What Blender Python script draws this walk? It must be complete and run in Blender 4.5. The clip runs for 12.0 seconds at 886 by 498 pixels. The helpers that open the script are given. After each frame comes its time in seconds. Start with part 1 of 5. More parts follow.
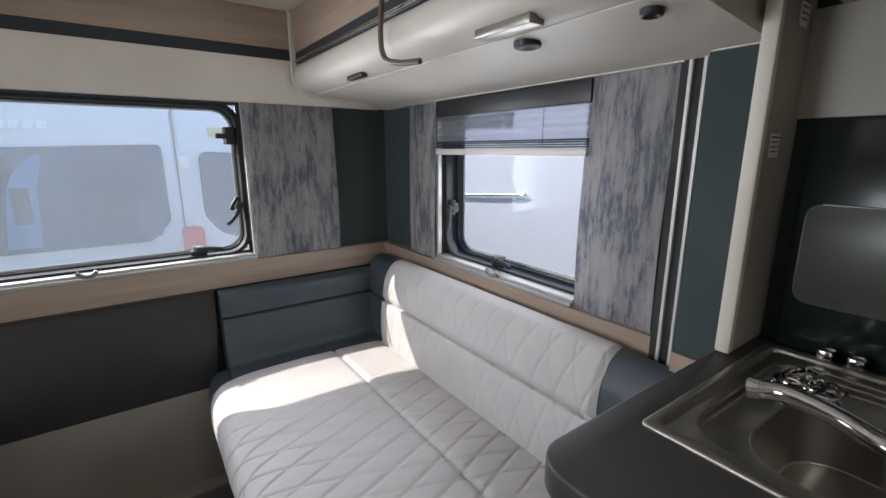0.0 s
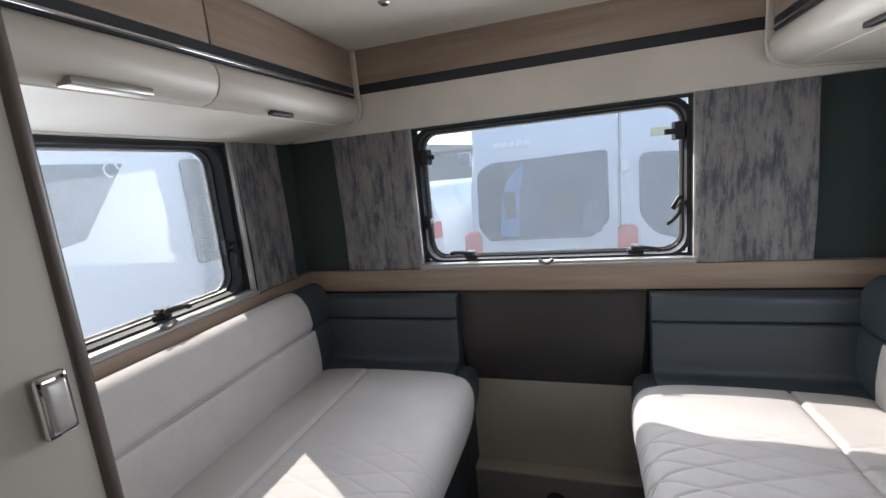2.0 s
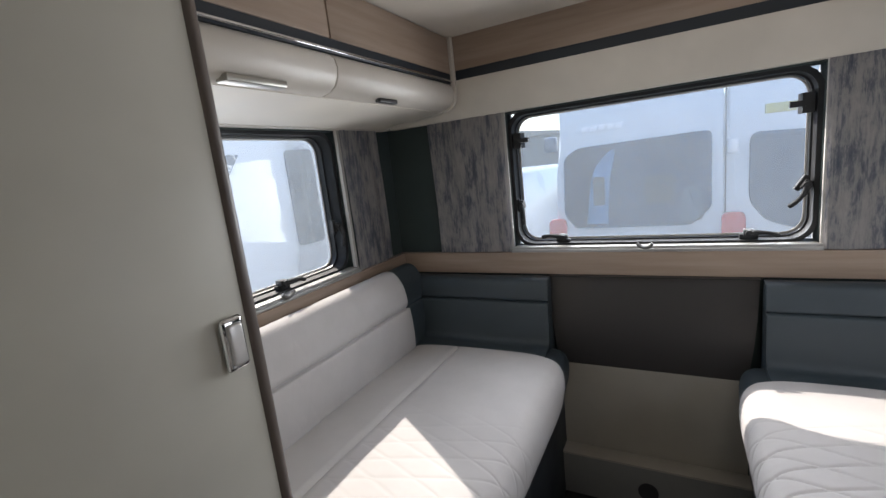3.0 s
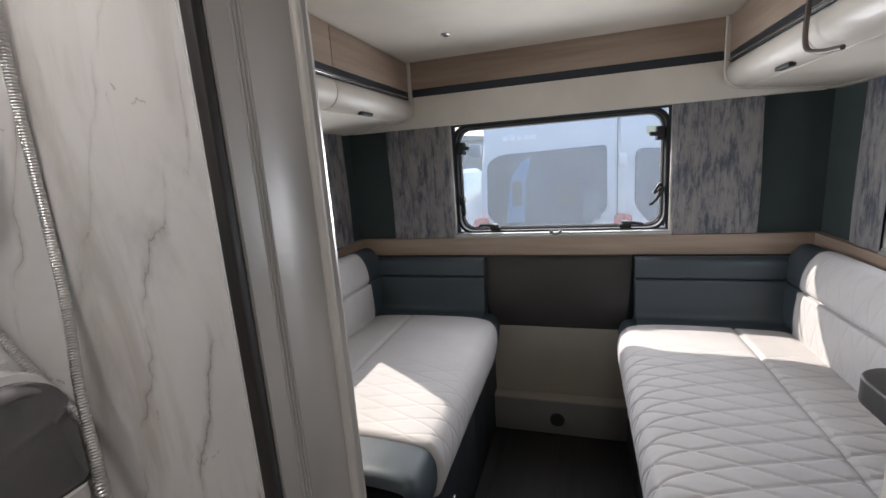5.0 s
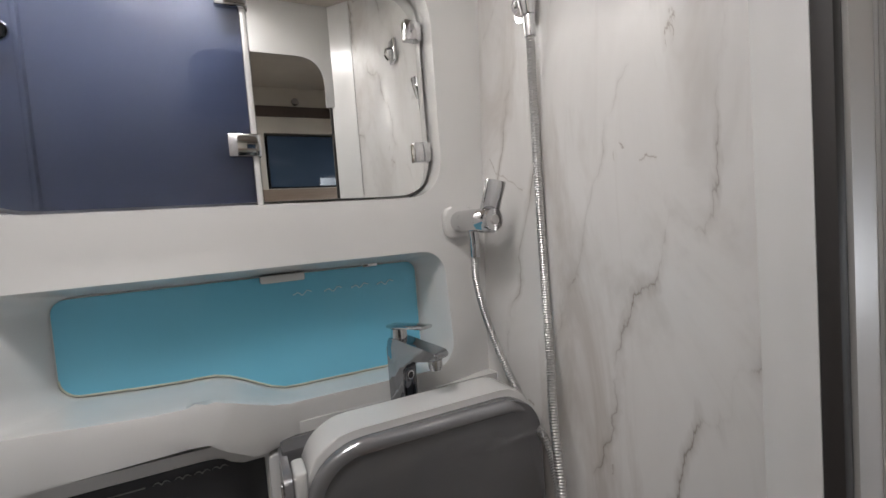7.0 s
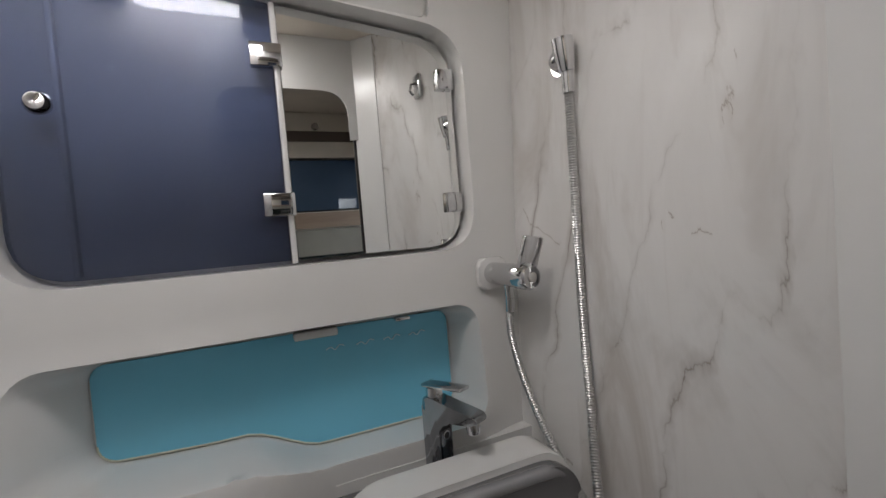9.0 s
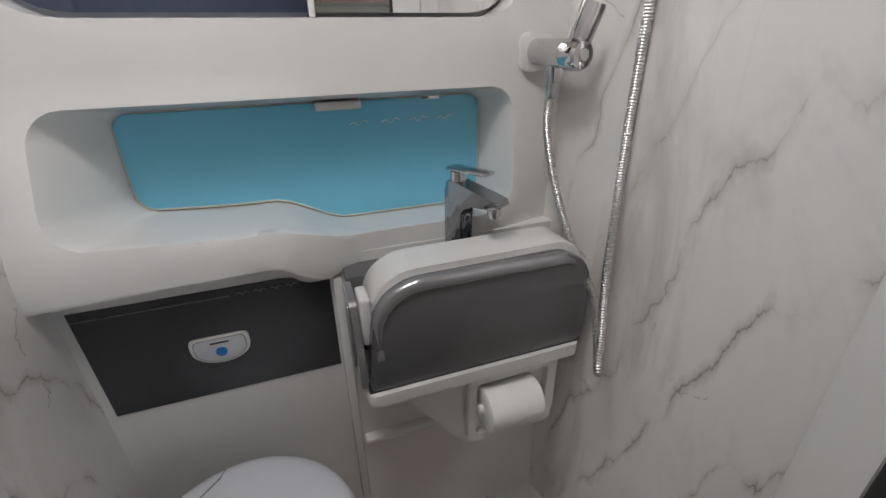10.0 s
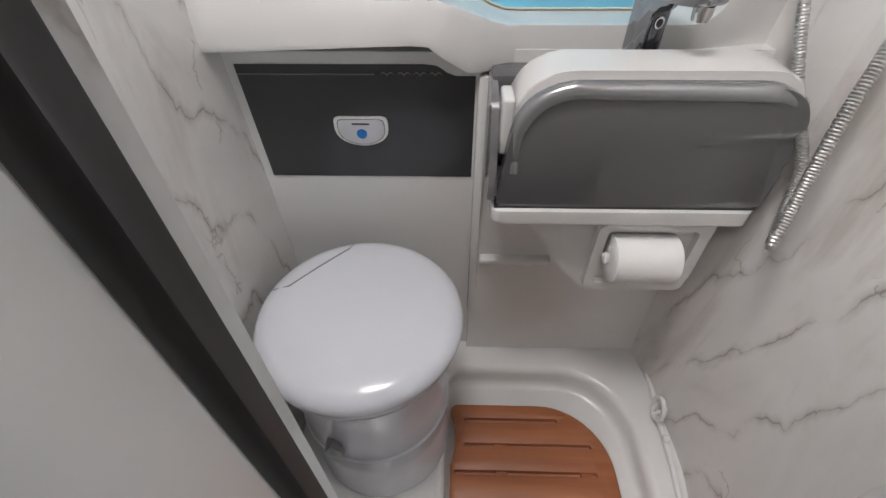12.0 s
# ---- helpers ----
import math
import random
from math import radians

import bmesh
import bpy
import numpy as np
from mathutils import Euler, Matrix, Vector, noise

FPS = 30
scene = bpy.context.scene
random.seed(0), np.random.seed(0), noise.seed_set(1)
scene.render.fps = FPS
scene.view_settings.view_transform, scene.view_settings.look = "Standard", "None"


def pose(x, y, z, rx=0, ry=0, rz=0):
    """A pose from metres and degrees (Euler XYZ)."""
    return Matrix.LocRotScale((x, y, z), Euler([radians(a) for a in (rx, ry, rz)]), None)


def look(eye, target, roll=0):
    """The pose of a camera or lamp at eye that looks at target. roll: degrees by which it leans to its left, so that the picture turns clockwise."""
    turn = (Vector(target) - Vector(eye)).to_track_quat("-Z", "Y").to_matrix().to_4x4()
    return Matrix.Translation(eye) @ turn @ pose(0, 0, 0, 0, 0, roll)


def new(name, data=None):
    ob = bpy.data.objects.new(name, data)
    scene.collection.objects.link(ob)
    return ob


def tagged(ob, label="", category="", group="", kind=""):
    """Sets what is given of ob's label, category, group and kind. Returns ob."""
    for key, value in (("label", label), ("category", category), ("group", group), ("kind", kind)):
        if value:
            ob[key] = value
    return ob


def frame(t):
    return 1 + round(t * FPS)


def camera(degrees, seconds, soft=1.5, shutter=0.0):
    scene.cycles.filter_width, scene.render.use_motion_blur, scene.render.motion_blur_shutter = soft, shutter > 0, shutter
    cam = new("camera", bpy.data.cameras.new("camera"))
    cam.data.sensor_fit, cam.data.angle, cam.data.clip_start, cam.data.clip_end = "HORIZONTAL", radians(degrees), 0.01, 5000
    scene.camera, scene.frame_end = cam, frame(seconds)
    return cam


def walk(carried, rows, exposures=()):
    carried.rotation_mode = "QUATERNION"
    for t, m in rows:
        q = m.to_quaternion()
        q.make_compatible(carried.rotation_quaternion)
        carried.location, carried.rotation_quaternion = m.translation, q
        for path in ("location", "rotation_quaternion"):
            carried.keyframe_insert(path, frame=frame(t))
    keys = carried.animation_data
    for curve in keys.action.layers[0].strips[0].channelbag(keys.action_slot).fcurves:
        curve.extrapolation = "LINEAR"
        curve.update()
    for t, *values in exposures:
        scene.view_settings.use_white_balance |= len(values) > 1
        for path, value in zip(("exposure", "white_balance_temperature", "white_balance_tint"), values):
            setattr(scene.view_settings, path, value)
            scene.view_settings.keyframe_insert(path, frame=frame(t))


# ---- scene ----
cam = camera(91.0, 12.0)
PATH = [
    (0, (0.139, 0.375, 1.314), (1.266, 1.966, 0.87), -0.0),
    (0.5, (0.187, 0.458, 1.312), (0.941, 2.262, 0.894), -1.9),
    (1, (0.146, 0.472, 1.31), (0.244, 2.433, 0.929), -4.2),
    (1.5, (0.127, 0.458, 1.31), (-0.179, 2.401, 0.95), -4.9),
    (2, (0.121, 0.44, 1.305), (-0.488, 2.312, 0.953), -5.5),
    (2.5, (0.083, 0.412, 1.314), (-0.731, 2.202, 0.95), -6.2),
    (3, (0.088, 0.385, 1.294), (-0.853, 2.112, 0.926), -6.4),
    (3.2, (0.101, 0.371, 1.309), (-0.787, 2.118, 0.909), -6.2),
    (4.8, (0.092, 0.011, 1.311), (-0.406, 1.906, 0.907), -3.8),
    (5, (0.103, -0.027, 1.309), (-0.497, 1.84, 0.914), -4.1),
    (5.5, (0.062, -0.131, 1.302), (-0.943, 1.561, 0.948), -5.7),
    (6, (-0.028, -0.172, 1.318), (-1.453, 1.198, 1.012), -5.2),
    (6.5, (-0.06, -0.168, 1.331), (-1.607, 1.068, 1.045), -4.4),
    (7, (-0.049, -0.067, 1.345), (-1.852, 0.794, 1.238), -4.4),
    (7.2, (-0.045, -0.039, 1.358), (-1.894, 0.72, 1.42), -4.6),
    (8.8, (-0.071, -0.093, 1.446), (-1.887, 0.737, 1.566), -5.1),
    (9, (-0.081, -0.092, 1.441), (-1.905, 0.723, 1.362), -4.7),
    (9.5, (-0.102, -0.096, 1.423), (-1.875, 0.645, 0.87), -2.7),
    (10, (-0.109, -0.086, 1.381), (-1.798, 0.511, 0.493), -0.8),
    (10.5, (-0.118, -0.082, 1.34), (-1.712, 0.404, 0.234), 1.2),
    (11, (-0.131, -0.075, 1.316), (-1.68, 0.157, 0.071), 1.2),
    (11.5, (-0.128, -0.088, 1.303), (-1.644, -0.077, -0.002), 0.6),
    (12, (-0.115, -0.086, 1.28), (-1.55, -0.134, -0.113), -0.6),
]
EXPOSURES = [(0, 1.12, 6600, 12), (0.5, 0.97, 6600, 12), (1.0, 1.2, 6600, 12), (2.0, 1.12, 6650, 12), (3.2, 1.15, 6700, 12), (5.5, 1.08, 6700, 13), (6.5, 1.34, 6750, 13), (7.2, 1.15, 6550, 11), (9, 0.72, 6600, 11.5), (9.5, 0.95, 6550, 11.5), (10.5, 1.63, 6500, 11.5), (12, 2.0, 6550, 12)]
walk(cam, [(t, look(eye, target, roll)) for t, eye, target, roll in PATH], EXPOSURES)

# ---------------------------------------------------------------- light
SUN_DIR = Vector((0.832, -0.555, -0.84))
world = bpy.data.worlds.new("sky_world")
scene.world = world
world.use_nodes = True
wn = world.node_tree.nodes
sky = wn.new("ShaderNodeTexSky")
sky.sky_type, sky.sun_disc = "NISHITA", False
sky.sun_elevation = radians(40)
sky.sun_rotation = math.atan2(-SUN_DIR.x, -SUN_DIR.y)
world.node_tree.links.new(sky.outputs[0], wn["Background"].inputs[0])
wn["Background"].inputs[1].default_value = 0.15
sun_data = bpy.data.lights.new("sun", "SUN")
sun_data.energy, sun_data.angle, sun_data.color = 3.2, radians(0.53), (1.0, 0.95, 0.88)
sun = new("sun", sun_data)
sun.matrix_world = Matrix.Translation((-6, 6, 8)) @ SUN_DIR.to_track_quat("-Z", "Y").to_matrix().to_4x4()


def window_light(name, loc, toward, w, h, watts, color=(0.93, 0.97, 1.0), spread=180):
    d = bpy.data.lights.new(name, "AREA")
    d.shape, d.size, d.size_y, d.energy, d.color = "RECTANGLE", w, h, watts, color
    d.spread = radians(spread)
    ob = new(name, d)
    ob.matrix_world = look(loc, toward)
    return ob


window_light("rear_window_skylight", (0.0, 2.035, 1.21), (0.0, 0.0, 0.9), 0.85, 0.45, 3.3, (0.88, 0.94, 1.0), 140)
window_light("right_window_skylight", (1.04, 1.30, 1.12), (0.0, 1.30, 1.12), 0.55, 0.28, 0.85, (0.88, 0.94, 1.0))
window_light("left_window_skylight", (-1.04, 1.25, 1.21), (0.0, 1.25, 1.21), 0.70, 0.45, 1.7, (0.88, 0.94, 1.0), 90)
window_light("washroom_rooflight_skylight", (-0.34, -0.185, 2.15), (-0.34, -0.185, 0.0), 0.24, 0.27, 2.5, (1.0, 0.98, 0.96))
window_light("aisle_rooflight_skylight", (0.385, -0.67, 2.15), (0.385, -0.67, 0.0), 0.40, 0.31, 4.6, (1.0, 0.98, 0.96))


# ---------------------------------------------------------------- materials
def mat_base(name, rough=0.5, metal=0.0, color=(0.8, 0.8, 0.8), coat=0.0):
    m = bpy.data.materials.new(name)
    m.use_nodes = True
    b = m.node_tree.nodes["Principled BSDF"]
    b.inputs["Base Color"].default_value = (*color, 1)
    b.inputs["Roughness"].default_value = rough
    b.inputs["Metallic"].default_value = metal
    b.inputs["Coat Weight"].default_value = coat
    return m, m.node_tree, b


def add(nt, kind, **props):
    n = nt.nodes.new(kind)
    for k, v in props.items():
        n.inputs[k].default_value = v
    return n


def ramp(nt, fac, stops):
    r = nt.nodes.new("ShaderNodeValToRGB")
    while len(r.color_ramp.elements) < len(stops):
        r.color_ramp.elements.new(0.5)
    for e, (p, c) in zip(r.color_ramp.elements, stops):
        e.position, e.color = p, (*c, 1)
    nt.links.new(fac, r.inputs[0])
    return r.outputs[0]


def coords(nt, scale=(1, 1, 1)):
    g = nt.nodes.new("ShaderNodeNewGeometry")
    m = nt.nodes.new("ShaderNodeMapping")
    m.inputs["Scale"].default_value = scale
    nt.links.new(g.outputs["Position"], m.inputs["Vector"])
    return m.outputs[0]


def bump(nt, b, height, strength, distance=0.002):
    n = nt.nodes.new("ShaderNodeBump")
    n.inputs["Strength"].default_value, n.inputs["Distance"].default_value = strength, distance
    nt.links.new(height, n.inputs["Height"])
    nt.links.new(n.outputs[0], b.inputs["Normal"])


def plain(name, color, rough, metal=0.0, vary=0.06, scale=6.0, grain=90.0, relief=0.05, coat=0.0):
    """A painted, moulded or woven surface: slow tone drift, fine grain in relief and gloss."""
    m, nt, b = mat_base(name, rough, metal, color, coat)
    v = coords(nt)
    n1 = add(nt, "ShaderNodeTexNoise", Scale=scale, Detail=3.0)
    n2 = add(nt, "ShaderNodeTexNoise", Scale=grain, Detail=2.0)
    nt.links.new(v, n1.inputs["Vector"])
    nt.links.new(v, n2.inputs["Vector"])
    lo = tuple(c * (1 - vary) for c in color)
    hi = tuple(min(1, c * (1 + vary)) for c in color)
    nt.links.new(ramp(nt, n1.outputs[0], [(0.3, lo), (0.7, hi)]), b.inputs["Base Color"])
    nt.links.new(ramp(nt, n1.outputs[0], [(0.3, (rough * 0.85,) * 3), (0.7, (min(1, rough * 1.15),) * 3)]), b.inputs["Roughness"])
    if relief:
        bump(nt, b, n2.outputs[0], relief, 0.001)
    return m


def wood(name, c1, c2, axis, rough=0.45, band=9.0):
    m, nt, b = mat_base(name, rough)
    s = [38.0, 38.0, 38.0]
    s[axis] = 2.2
    v = coords(nt, s)
    n1 = add(nt, "ShaderNodeTexNoise", Scale=1.0, Detail=6.0, Roughness=0.65)
    nt.links.new(v, n1.inputs["Vector"])
    s2 = [band, band, band]
    s2[axis] = 0.8
    n2 = add(nt, "ShaderNodeTexNoise", Scale=1.0, Detail=2.0, Distortion=1.2)
    nt.links.new(coords(nt, s2), n2.inputs["Vector"])
    mix = nt.nodes.new("ShaderNodeMath")
    mix.operation = "MULTIPLY_ADD"
    mix.inputs[1].default_value = 0.55
    nt.links.new(n1.outputs[0], mix.inputs[0])
    half = nt.nodes.new("ShaderNodeMath")
    half.operation = "MULTIPLY"
    half.inputs[1].default_value = 0.45
    nt.links.new(n2.outputs[0], half.inputs[0])
    nt.links.new(half.outputs[0], mix.inputs[2])
    nt.links.new(ramp(nt, mix.outputs[0], [(0.36, c1), (0.62, c2)]), b.inputs["Base Color"])
    bump(nt, b, n1.outputs[0], 0.12, 0.001)
    return m


def marble_mat():
    """White laminate printed with broken brown-grey veins, soft smudges and clouds."""
    m, nt, b = mat_base("marble_laminate", 0.28)
    v = coords(nt, (1.0, 1.0, 0.62))

    def noise_at(scale, detail, rough, distortion, offset, turn=0.0, stretch=1.0):
        p = nt.nodes.new("ShaderNodeMapping")
        p.inputs["Location"].default_value = (offset, offset * 0.7, offset * 1.3)
        p.inputs["Rotation"].default_value = (radians(turn), radians(-turn), 0)
        p.inputs["Scale"].default_value = (1.0, 1.0, stretch)
        nt.links.new(v, p.inputs["Vector"])
        n = add(nt, "ShaderNodeTexNoise", Scale=scale, Detail=detail, Roughness=rough, Distortion=distortion)
        nt.links.new(p.outputs[0], n.inputs["Vector"])
        return n.outputs[0]

    def veins(way, apart, wander, scale, offset, width, soft):
        """Lines across the given way, so far apart, that wander and fork."""
        d = nt.nodes.new("ShaderNodeVectorMath")
        d.operation = "DOT_PRODUCT"
        d.inputs[1].default_value = tuple(c / apart for c in way)
        nt.links.new(v, d.inputs[0])
        k = nt.nodes.new("ShaderNodeMath")
        k.operation, k.inputs[1].default_value = "MULTIPLY_ADD", wander
        nt.links.new(noise_at(scale, 8.0, 0.55, 0.5, offset), k.inputs[0])
        nt.links.new(d.outputs["Value"], k.inputs[2])
        pp = nt.nodes.new("ShaderNodeMath")
        pp.operation, pp.inputs[1].default_value = "PINGPONG", 0.5
        nt.links.new(k.outputs[0], pp.inputs[0])
        return ramp(nt, pp.outputs[0], [(0.0, (1, 1, 1)), (width, (0.50,) * 3), (width * 2.5, (soft,) * 3), (width * 9.0, (0, 0, 0))])

    def times(p, q):
        mm = nt.nodes.new("ShaderNodeMixRGB")
        mm.blend_type, mm.inputs[0].default_value = "MULTIPLY", 1.0
        nt.links.new(p, mm.inputs[1])
        nt.links.new(q, mm.inputs[2])
        return mm.outputs[0]

    mask = lambda src, lo, hi, a=0.0, z=1.0: ramp(nt, src, [(lo, (a,) * 3), (hi, (z,) * 3)])
    area = noise_at(2.6, 3.0, 0.5, 0.4, 0.0)
    gaps = noise_at(11.0, 3.0, 0.55, 0.0, 2.2)
    broken = mask(gaps, 0.40, 0.56, 0.10)
    bold = times(times(veins((0.85, 0.40, -0.52), 0.115, 2.8, 2.4, 1.7, 0.0110, 0.30), mask(area, 0.32, 0.46)), broken)
    fine = times(times(veins((0.80, 0.30, -0.80), 0.11, 2.6, 3.1, 5.3, 0.0100, 0.20), mask(area, 0.66, 0.50)), broken)
    hair = times(veins((0.60, 0.55, 0.62), 0.20, 2.8, 3.8, 9.1, 0.0060, 0.08), mask(gaps, 0.58, 0.40))
    smudge = mask(noise_at(6.5, 5.0, 0.65, 0.8, 3.1, 22, 0.35), 0.51, 0.70, 0.0, 0.80)
    cloud = noise_at(4.0, 5.0, 0.6, 1.0, 6.0)
    last = ramp(nt, cloud, [(0.28, (0.545, 0.525, 0.505)), (0.44, (0.655, 0.64, 0.625)), (0.70, (0.715, 0.705, 0.695))])
    for vein, col in ((smudge, (0.47, 0.435, 0.405)), (hair, (0.36, 0.32, 0.29)), (fine, (0.235, 0.20, 0.175)), (bold, (0.23, 0.195, 0.17))):
        fin = nt.nodes.new("ShaderNodeMixRGB")
        nt.links.new(vein, fin.inputs[0])
        nt.links.new(last, fin.inputs[1])
        fin.inputs[2].default_value = (*col, 1)
        last = fin.outputs[0]
    nt.links.new(last, b.inputs["Base Color"])
    return m


def curtain_mat():
    m, nt, b = mat_base("brushed_print_curtain", 0.9)
    v = coords(nt, (72, 72, 10.0))
    n1 = add(nt, "ShaderNodeTexNoise", Scale=1.0, Detail=8.0, Roughness=0.84, Distortion=0.1)
    nt.links.new(v, n1.inputs["Vector"])
    n2 = add(nt, "ShaderNodeTexNoise", Scale=3.4, Detail=4.0, Roughness=0.65)
    nt.links.new(coords(nt, (4.6, 4.6, 2.1)), n2.inputs["Vector"])
    mx = nt.nodes.new("ShaderNodeMath")
    mx.operation = "MULTIPLY_ADD"
    mx.inputs[1].default_value = 0.62
    nt.links.new(n2.outputs[0], mx.inputs[0])
    nt.links.new(n1.outputs[0], mx.inputs[2])
    nt.links.new(ramp(nt, mx.outputs[0], [(0.64, (0.140, 0.158, 0.200)), (0.745, (0.235, 0.242, 0.278)), (0.81, (0.41, 0.395, 0.40)), (0.96, (0.53, 0.505, 0.49))]), b.inputs["Base Color"])
    n3 = add(nt, "ShaderNodeTexNoise", Scale=420.0, Detail=1.0)
    nt.links.new(coords(nt), n3.inputs["Vector"])
    bump(nt, b, n3.outputs[0], 0.25, 0.001)
    return m


def glassy(name, color, mix, rough=0.02, milk=0.0):
    """A thin clear sheet: seen straight through, with some gloss and some milky scatter that also veils the view like
    haze.
    """
    m = bpy.data.materials.new(name)
    m.use_nodes = True
    nt = m.node_tree
    nt.nodes.remove(nt.nodes["Principled BSDF"])
    t = nt.nodes.new("ShaderNodeBsdfTransparent")
    t.inputs[0].default_value = (*color, 1)
    last = t.outputs[0]
    if milk:
        s = nt.nodes.new("ShaderNodeBsdfTranslucent")
        s.inputs[0].default_value = (0.82, 0.93, 1.0, 1)
        k = nt.nodes.new("ShaderNodeMixShader")
        k.inputs[0].default_value = milk
        nt.links.new(last, k.inputs[1])
        nt.links.new(s.outputs[0], k.inputs[2])
        last = k.outputs[0]
    g = nt.nodes.new("ShaderNodeBsdfGlossy")
    g.inputs["Roughness"].default_value = rough
    f = nt.nodes.new("ShaderNodeFresnel")
    f.inputs[0].default_value = 1.45
    k = nt.nodes.new("ShaderNodeMath")
    k.operation = "MULTIPLY"
    k.inputs[1].default_value = mix
    nt.links.new(f.outputs[0], k.inputs[0])
    x = nt.nodes.new("ShaderNodeMixShader")
    nt.links.new(k.outputs[0], x.inputs[0])
    nt.links.new(last, x.inputs[1])
    nt.links.new(g.outputs[0], x.inputs[2])
    nt.links.new(x.outputs[0], nt.nodes["Material Output"].inputs[0])
    return m


CREAM = plain("cream_laminate", (0.62, 0.57, 0.50), 0.42, relief=0.03)
CREAM_GLOSS = plain("cream_gloss", (0.56, 0.515, 0.46), 0.46, relief=0.0, coat=0.08)
CEILING = plain("ceiling_lining", (0.66, 0.60, 0.53), 0.75, relief=0.1)
# Beige taken darker to hold the shade low down between the sofas.
BEIGE = plain("beige_panel_shaded", (0.31, 0.285, 0.245), 0.5, relief=0.03)
SPLASH = plain("black_green_glass", (0.012, 0.019, 0.018), 0.14, relief=0.0)
KPANEL = plain("beige_kitchen_panel", (0.36, 0.34, 0.295), 0.45, relief=0.03)
PULL = plain("bronze_pull", (0.27, 0.215, 0.18), 0.35, 0.3)
SILL = plain("anodised_sill", (0.34, 0.335, 0.325), 0.5, 0.2)
RIB = plain("grey_brush_strip", (0.36, 0.35, 0.34), 0.6, grain=500, relief=0.4)
TEAL = plain("dark_teal_lining", (0.034, 0.050, 0.050), 0.8, grain=300, relief=0.2)
GREYDOOR = plain("greige_laminate", (0.45, 0.43, 0.375), 0.45, relief=0.03)
OAK_X = wood("oak_laminate_across", (0.25, 0.178, 0.132), (0.36, 0.275, 0.215), 0)
OAK_Y = wood("oak_laminate_along", (0.25, 0.178, 0.132), (0.36, 0.275, 0.215), 1)
FLOOR_M = wood("dark_plank_vinyl", (0.009, 0.0085, 0.0085), (0.022, 0.020, 0.019), 1, 0.6, 5)
TEAK = wood("teak_slats", (0.27, 0.085, 0.034), (0.40, 0.150, 0.065), 1, 0.4)
SEAL = plain("dark_seal", (0.019, 0.016, 0.015), 0.5)
BROWN = plain("brown_edge_trim", (0.10, 0.078, 0.066), 0.4)
BLACK = plain("black_plastic", (0.018, 0.018, 0.02), 0.4, relief=0.04)
RUBBER = plain("black_rubber", (0.014, 0.015, 0.017), 0.7)
# Chrome coloured dark, as if mirroring the dark aisle.
TAPDARK = plain("chrome_dark_reflection", (0.17, 0.18, 0.20), 0.12, 1.0, vary=0.02, relief=0.0)
NAVY = plain("dark_blue_strip", (0.016, 0.022, 0.030), 0.4)
WORKTOP = plain("anthracite_worktop", (0.040, 0.037, 0.036), 0.5, vary=0.15, scale=300, relief=0.08)
CLOTH = plain("pale_grey_velour", (0.47, 0.45, 0.445), 0.92, vary=0.05, scale=9, grain=700, relief=0.3)
LEATHER = plain("slate_blue_leatherette", (0.040, 0.054, 0.065), 0.46, vary=0.1, grain=420, relief=0.3)
DARKBASE = plain("anthracite_base", (0.022, 0.026, 0.032), 0.5)
TABLE_M = plain("graphite_table", (0.112, 0.104, 0.102), 0.36, 0.25, vary=0.015, scale=2.0, relief=0.0)
GREYBASE = plain("grey_base_panel", (0.17, 0.17, 0.165), 0.5)
ALU = plain("brushed_aluminium", (0.62, 0.62, 0.61), 0.32, 1.0, relief=0.03)
SATIN = plain("satin_silver_paint", (0.56, 0.545, 0.53), 0.34, 0.5, relief=0.02)
SILVERTRIM = plain("pale_silver_trim", (0.60, 0.58, 0.55), 0.45, 0.2)
CHROME = plain("chrome", (0.64, 0.64, 0.65), 0.07, 1.0, vary=0.02, relief=0.0)
STEEL = plain("brushed_steel", (0.36, 0.345, 0.315), 0.36, 1.0, scale=30, relief=0.04)
WHITE = plain("white_moulding", (0.69, 0.685, 0.675), 0.22, vary=0.02, relief=0.0, coat=0.2)
TOILET_W = plain("toilet_white", (0.60, 0.615, 0.66), 0.20, vary=0.02, relief=0.0, coat=0.1)
BLUE = plain("pale_blue_panel", (0.18, 0.55, 0.74), 0.2, vary=0.025, scale=4, relief=0.0)
SLATE = plain("slate_metallic", (0.170, 0.168, 0.176), 0.16, 0.4, vary=0.04, relief=0.02)
SLATE_EDGE = plain("slate_metallic_edge", (0.32, 0.32, 0.335), 0.22, 0.6, relief=0.0)
CHARCOAL = plain("charcoal_decal", (0.045, 0.046, 0.050), 0.22, relief=0.0)
PAPER = plain("tissue_paper", (0.80, 0.80, 0.79), 0.95, vary=0.02, grain=200, relief=0.25)
STICKER = plain("sticker_white", (0.78, 0.78, 0.76), 0.5)
PRINT = plain("print_black", (0.02, 0.02, 0.02), 0.6)
DOTBLUE = plain("blue_button", (0.01, 0.16, 0.52), 0.3)
PALETRIM = plain("pale_sealant", (0.66, 0.66, 0.55), 0.4, relief=0.0)
GULL = plain("pale_blue_gull_print", (0.45, 0.68, 0.78), 0.4, relief=0.0)
OPAL = plain("frosted_light_cover", (0.60, 0.60, 0.59), 0.25, vary=0.02, relief=0.0)
KNOB_G = plain("mid_grey_plastic", (0.20, 0.20, 0.205), 0.35)
TAPCHROME = plain("tap_chrome", (0.40, 0.41, 0.43), 0.08, 1.0, vary=0.02, relief=0.0)
HOSE_M = plain("chrome_hose", (0.56, 0.555, 0.55), 0.36, 1.0, vary=0.02, relief=0.0)
MARBLE = marble_mat()
CURTAIN = curtain_mat()
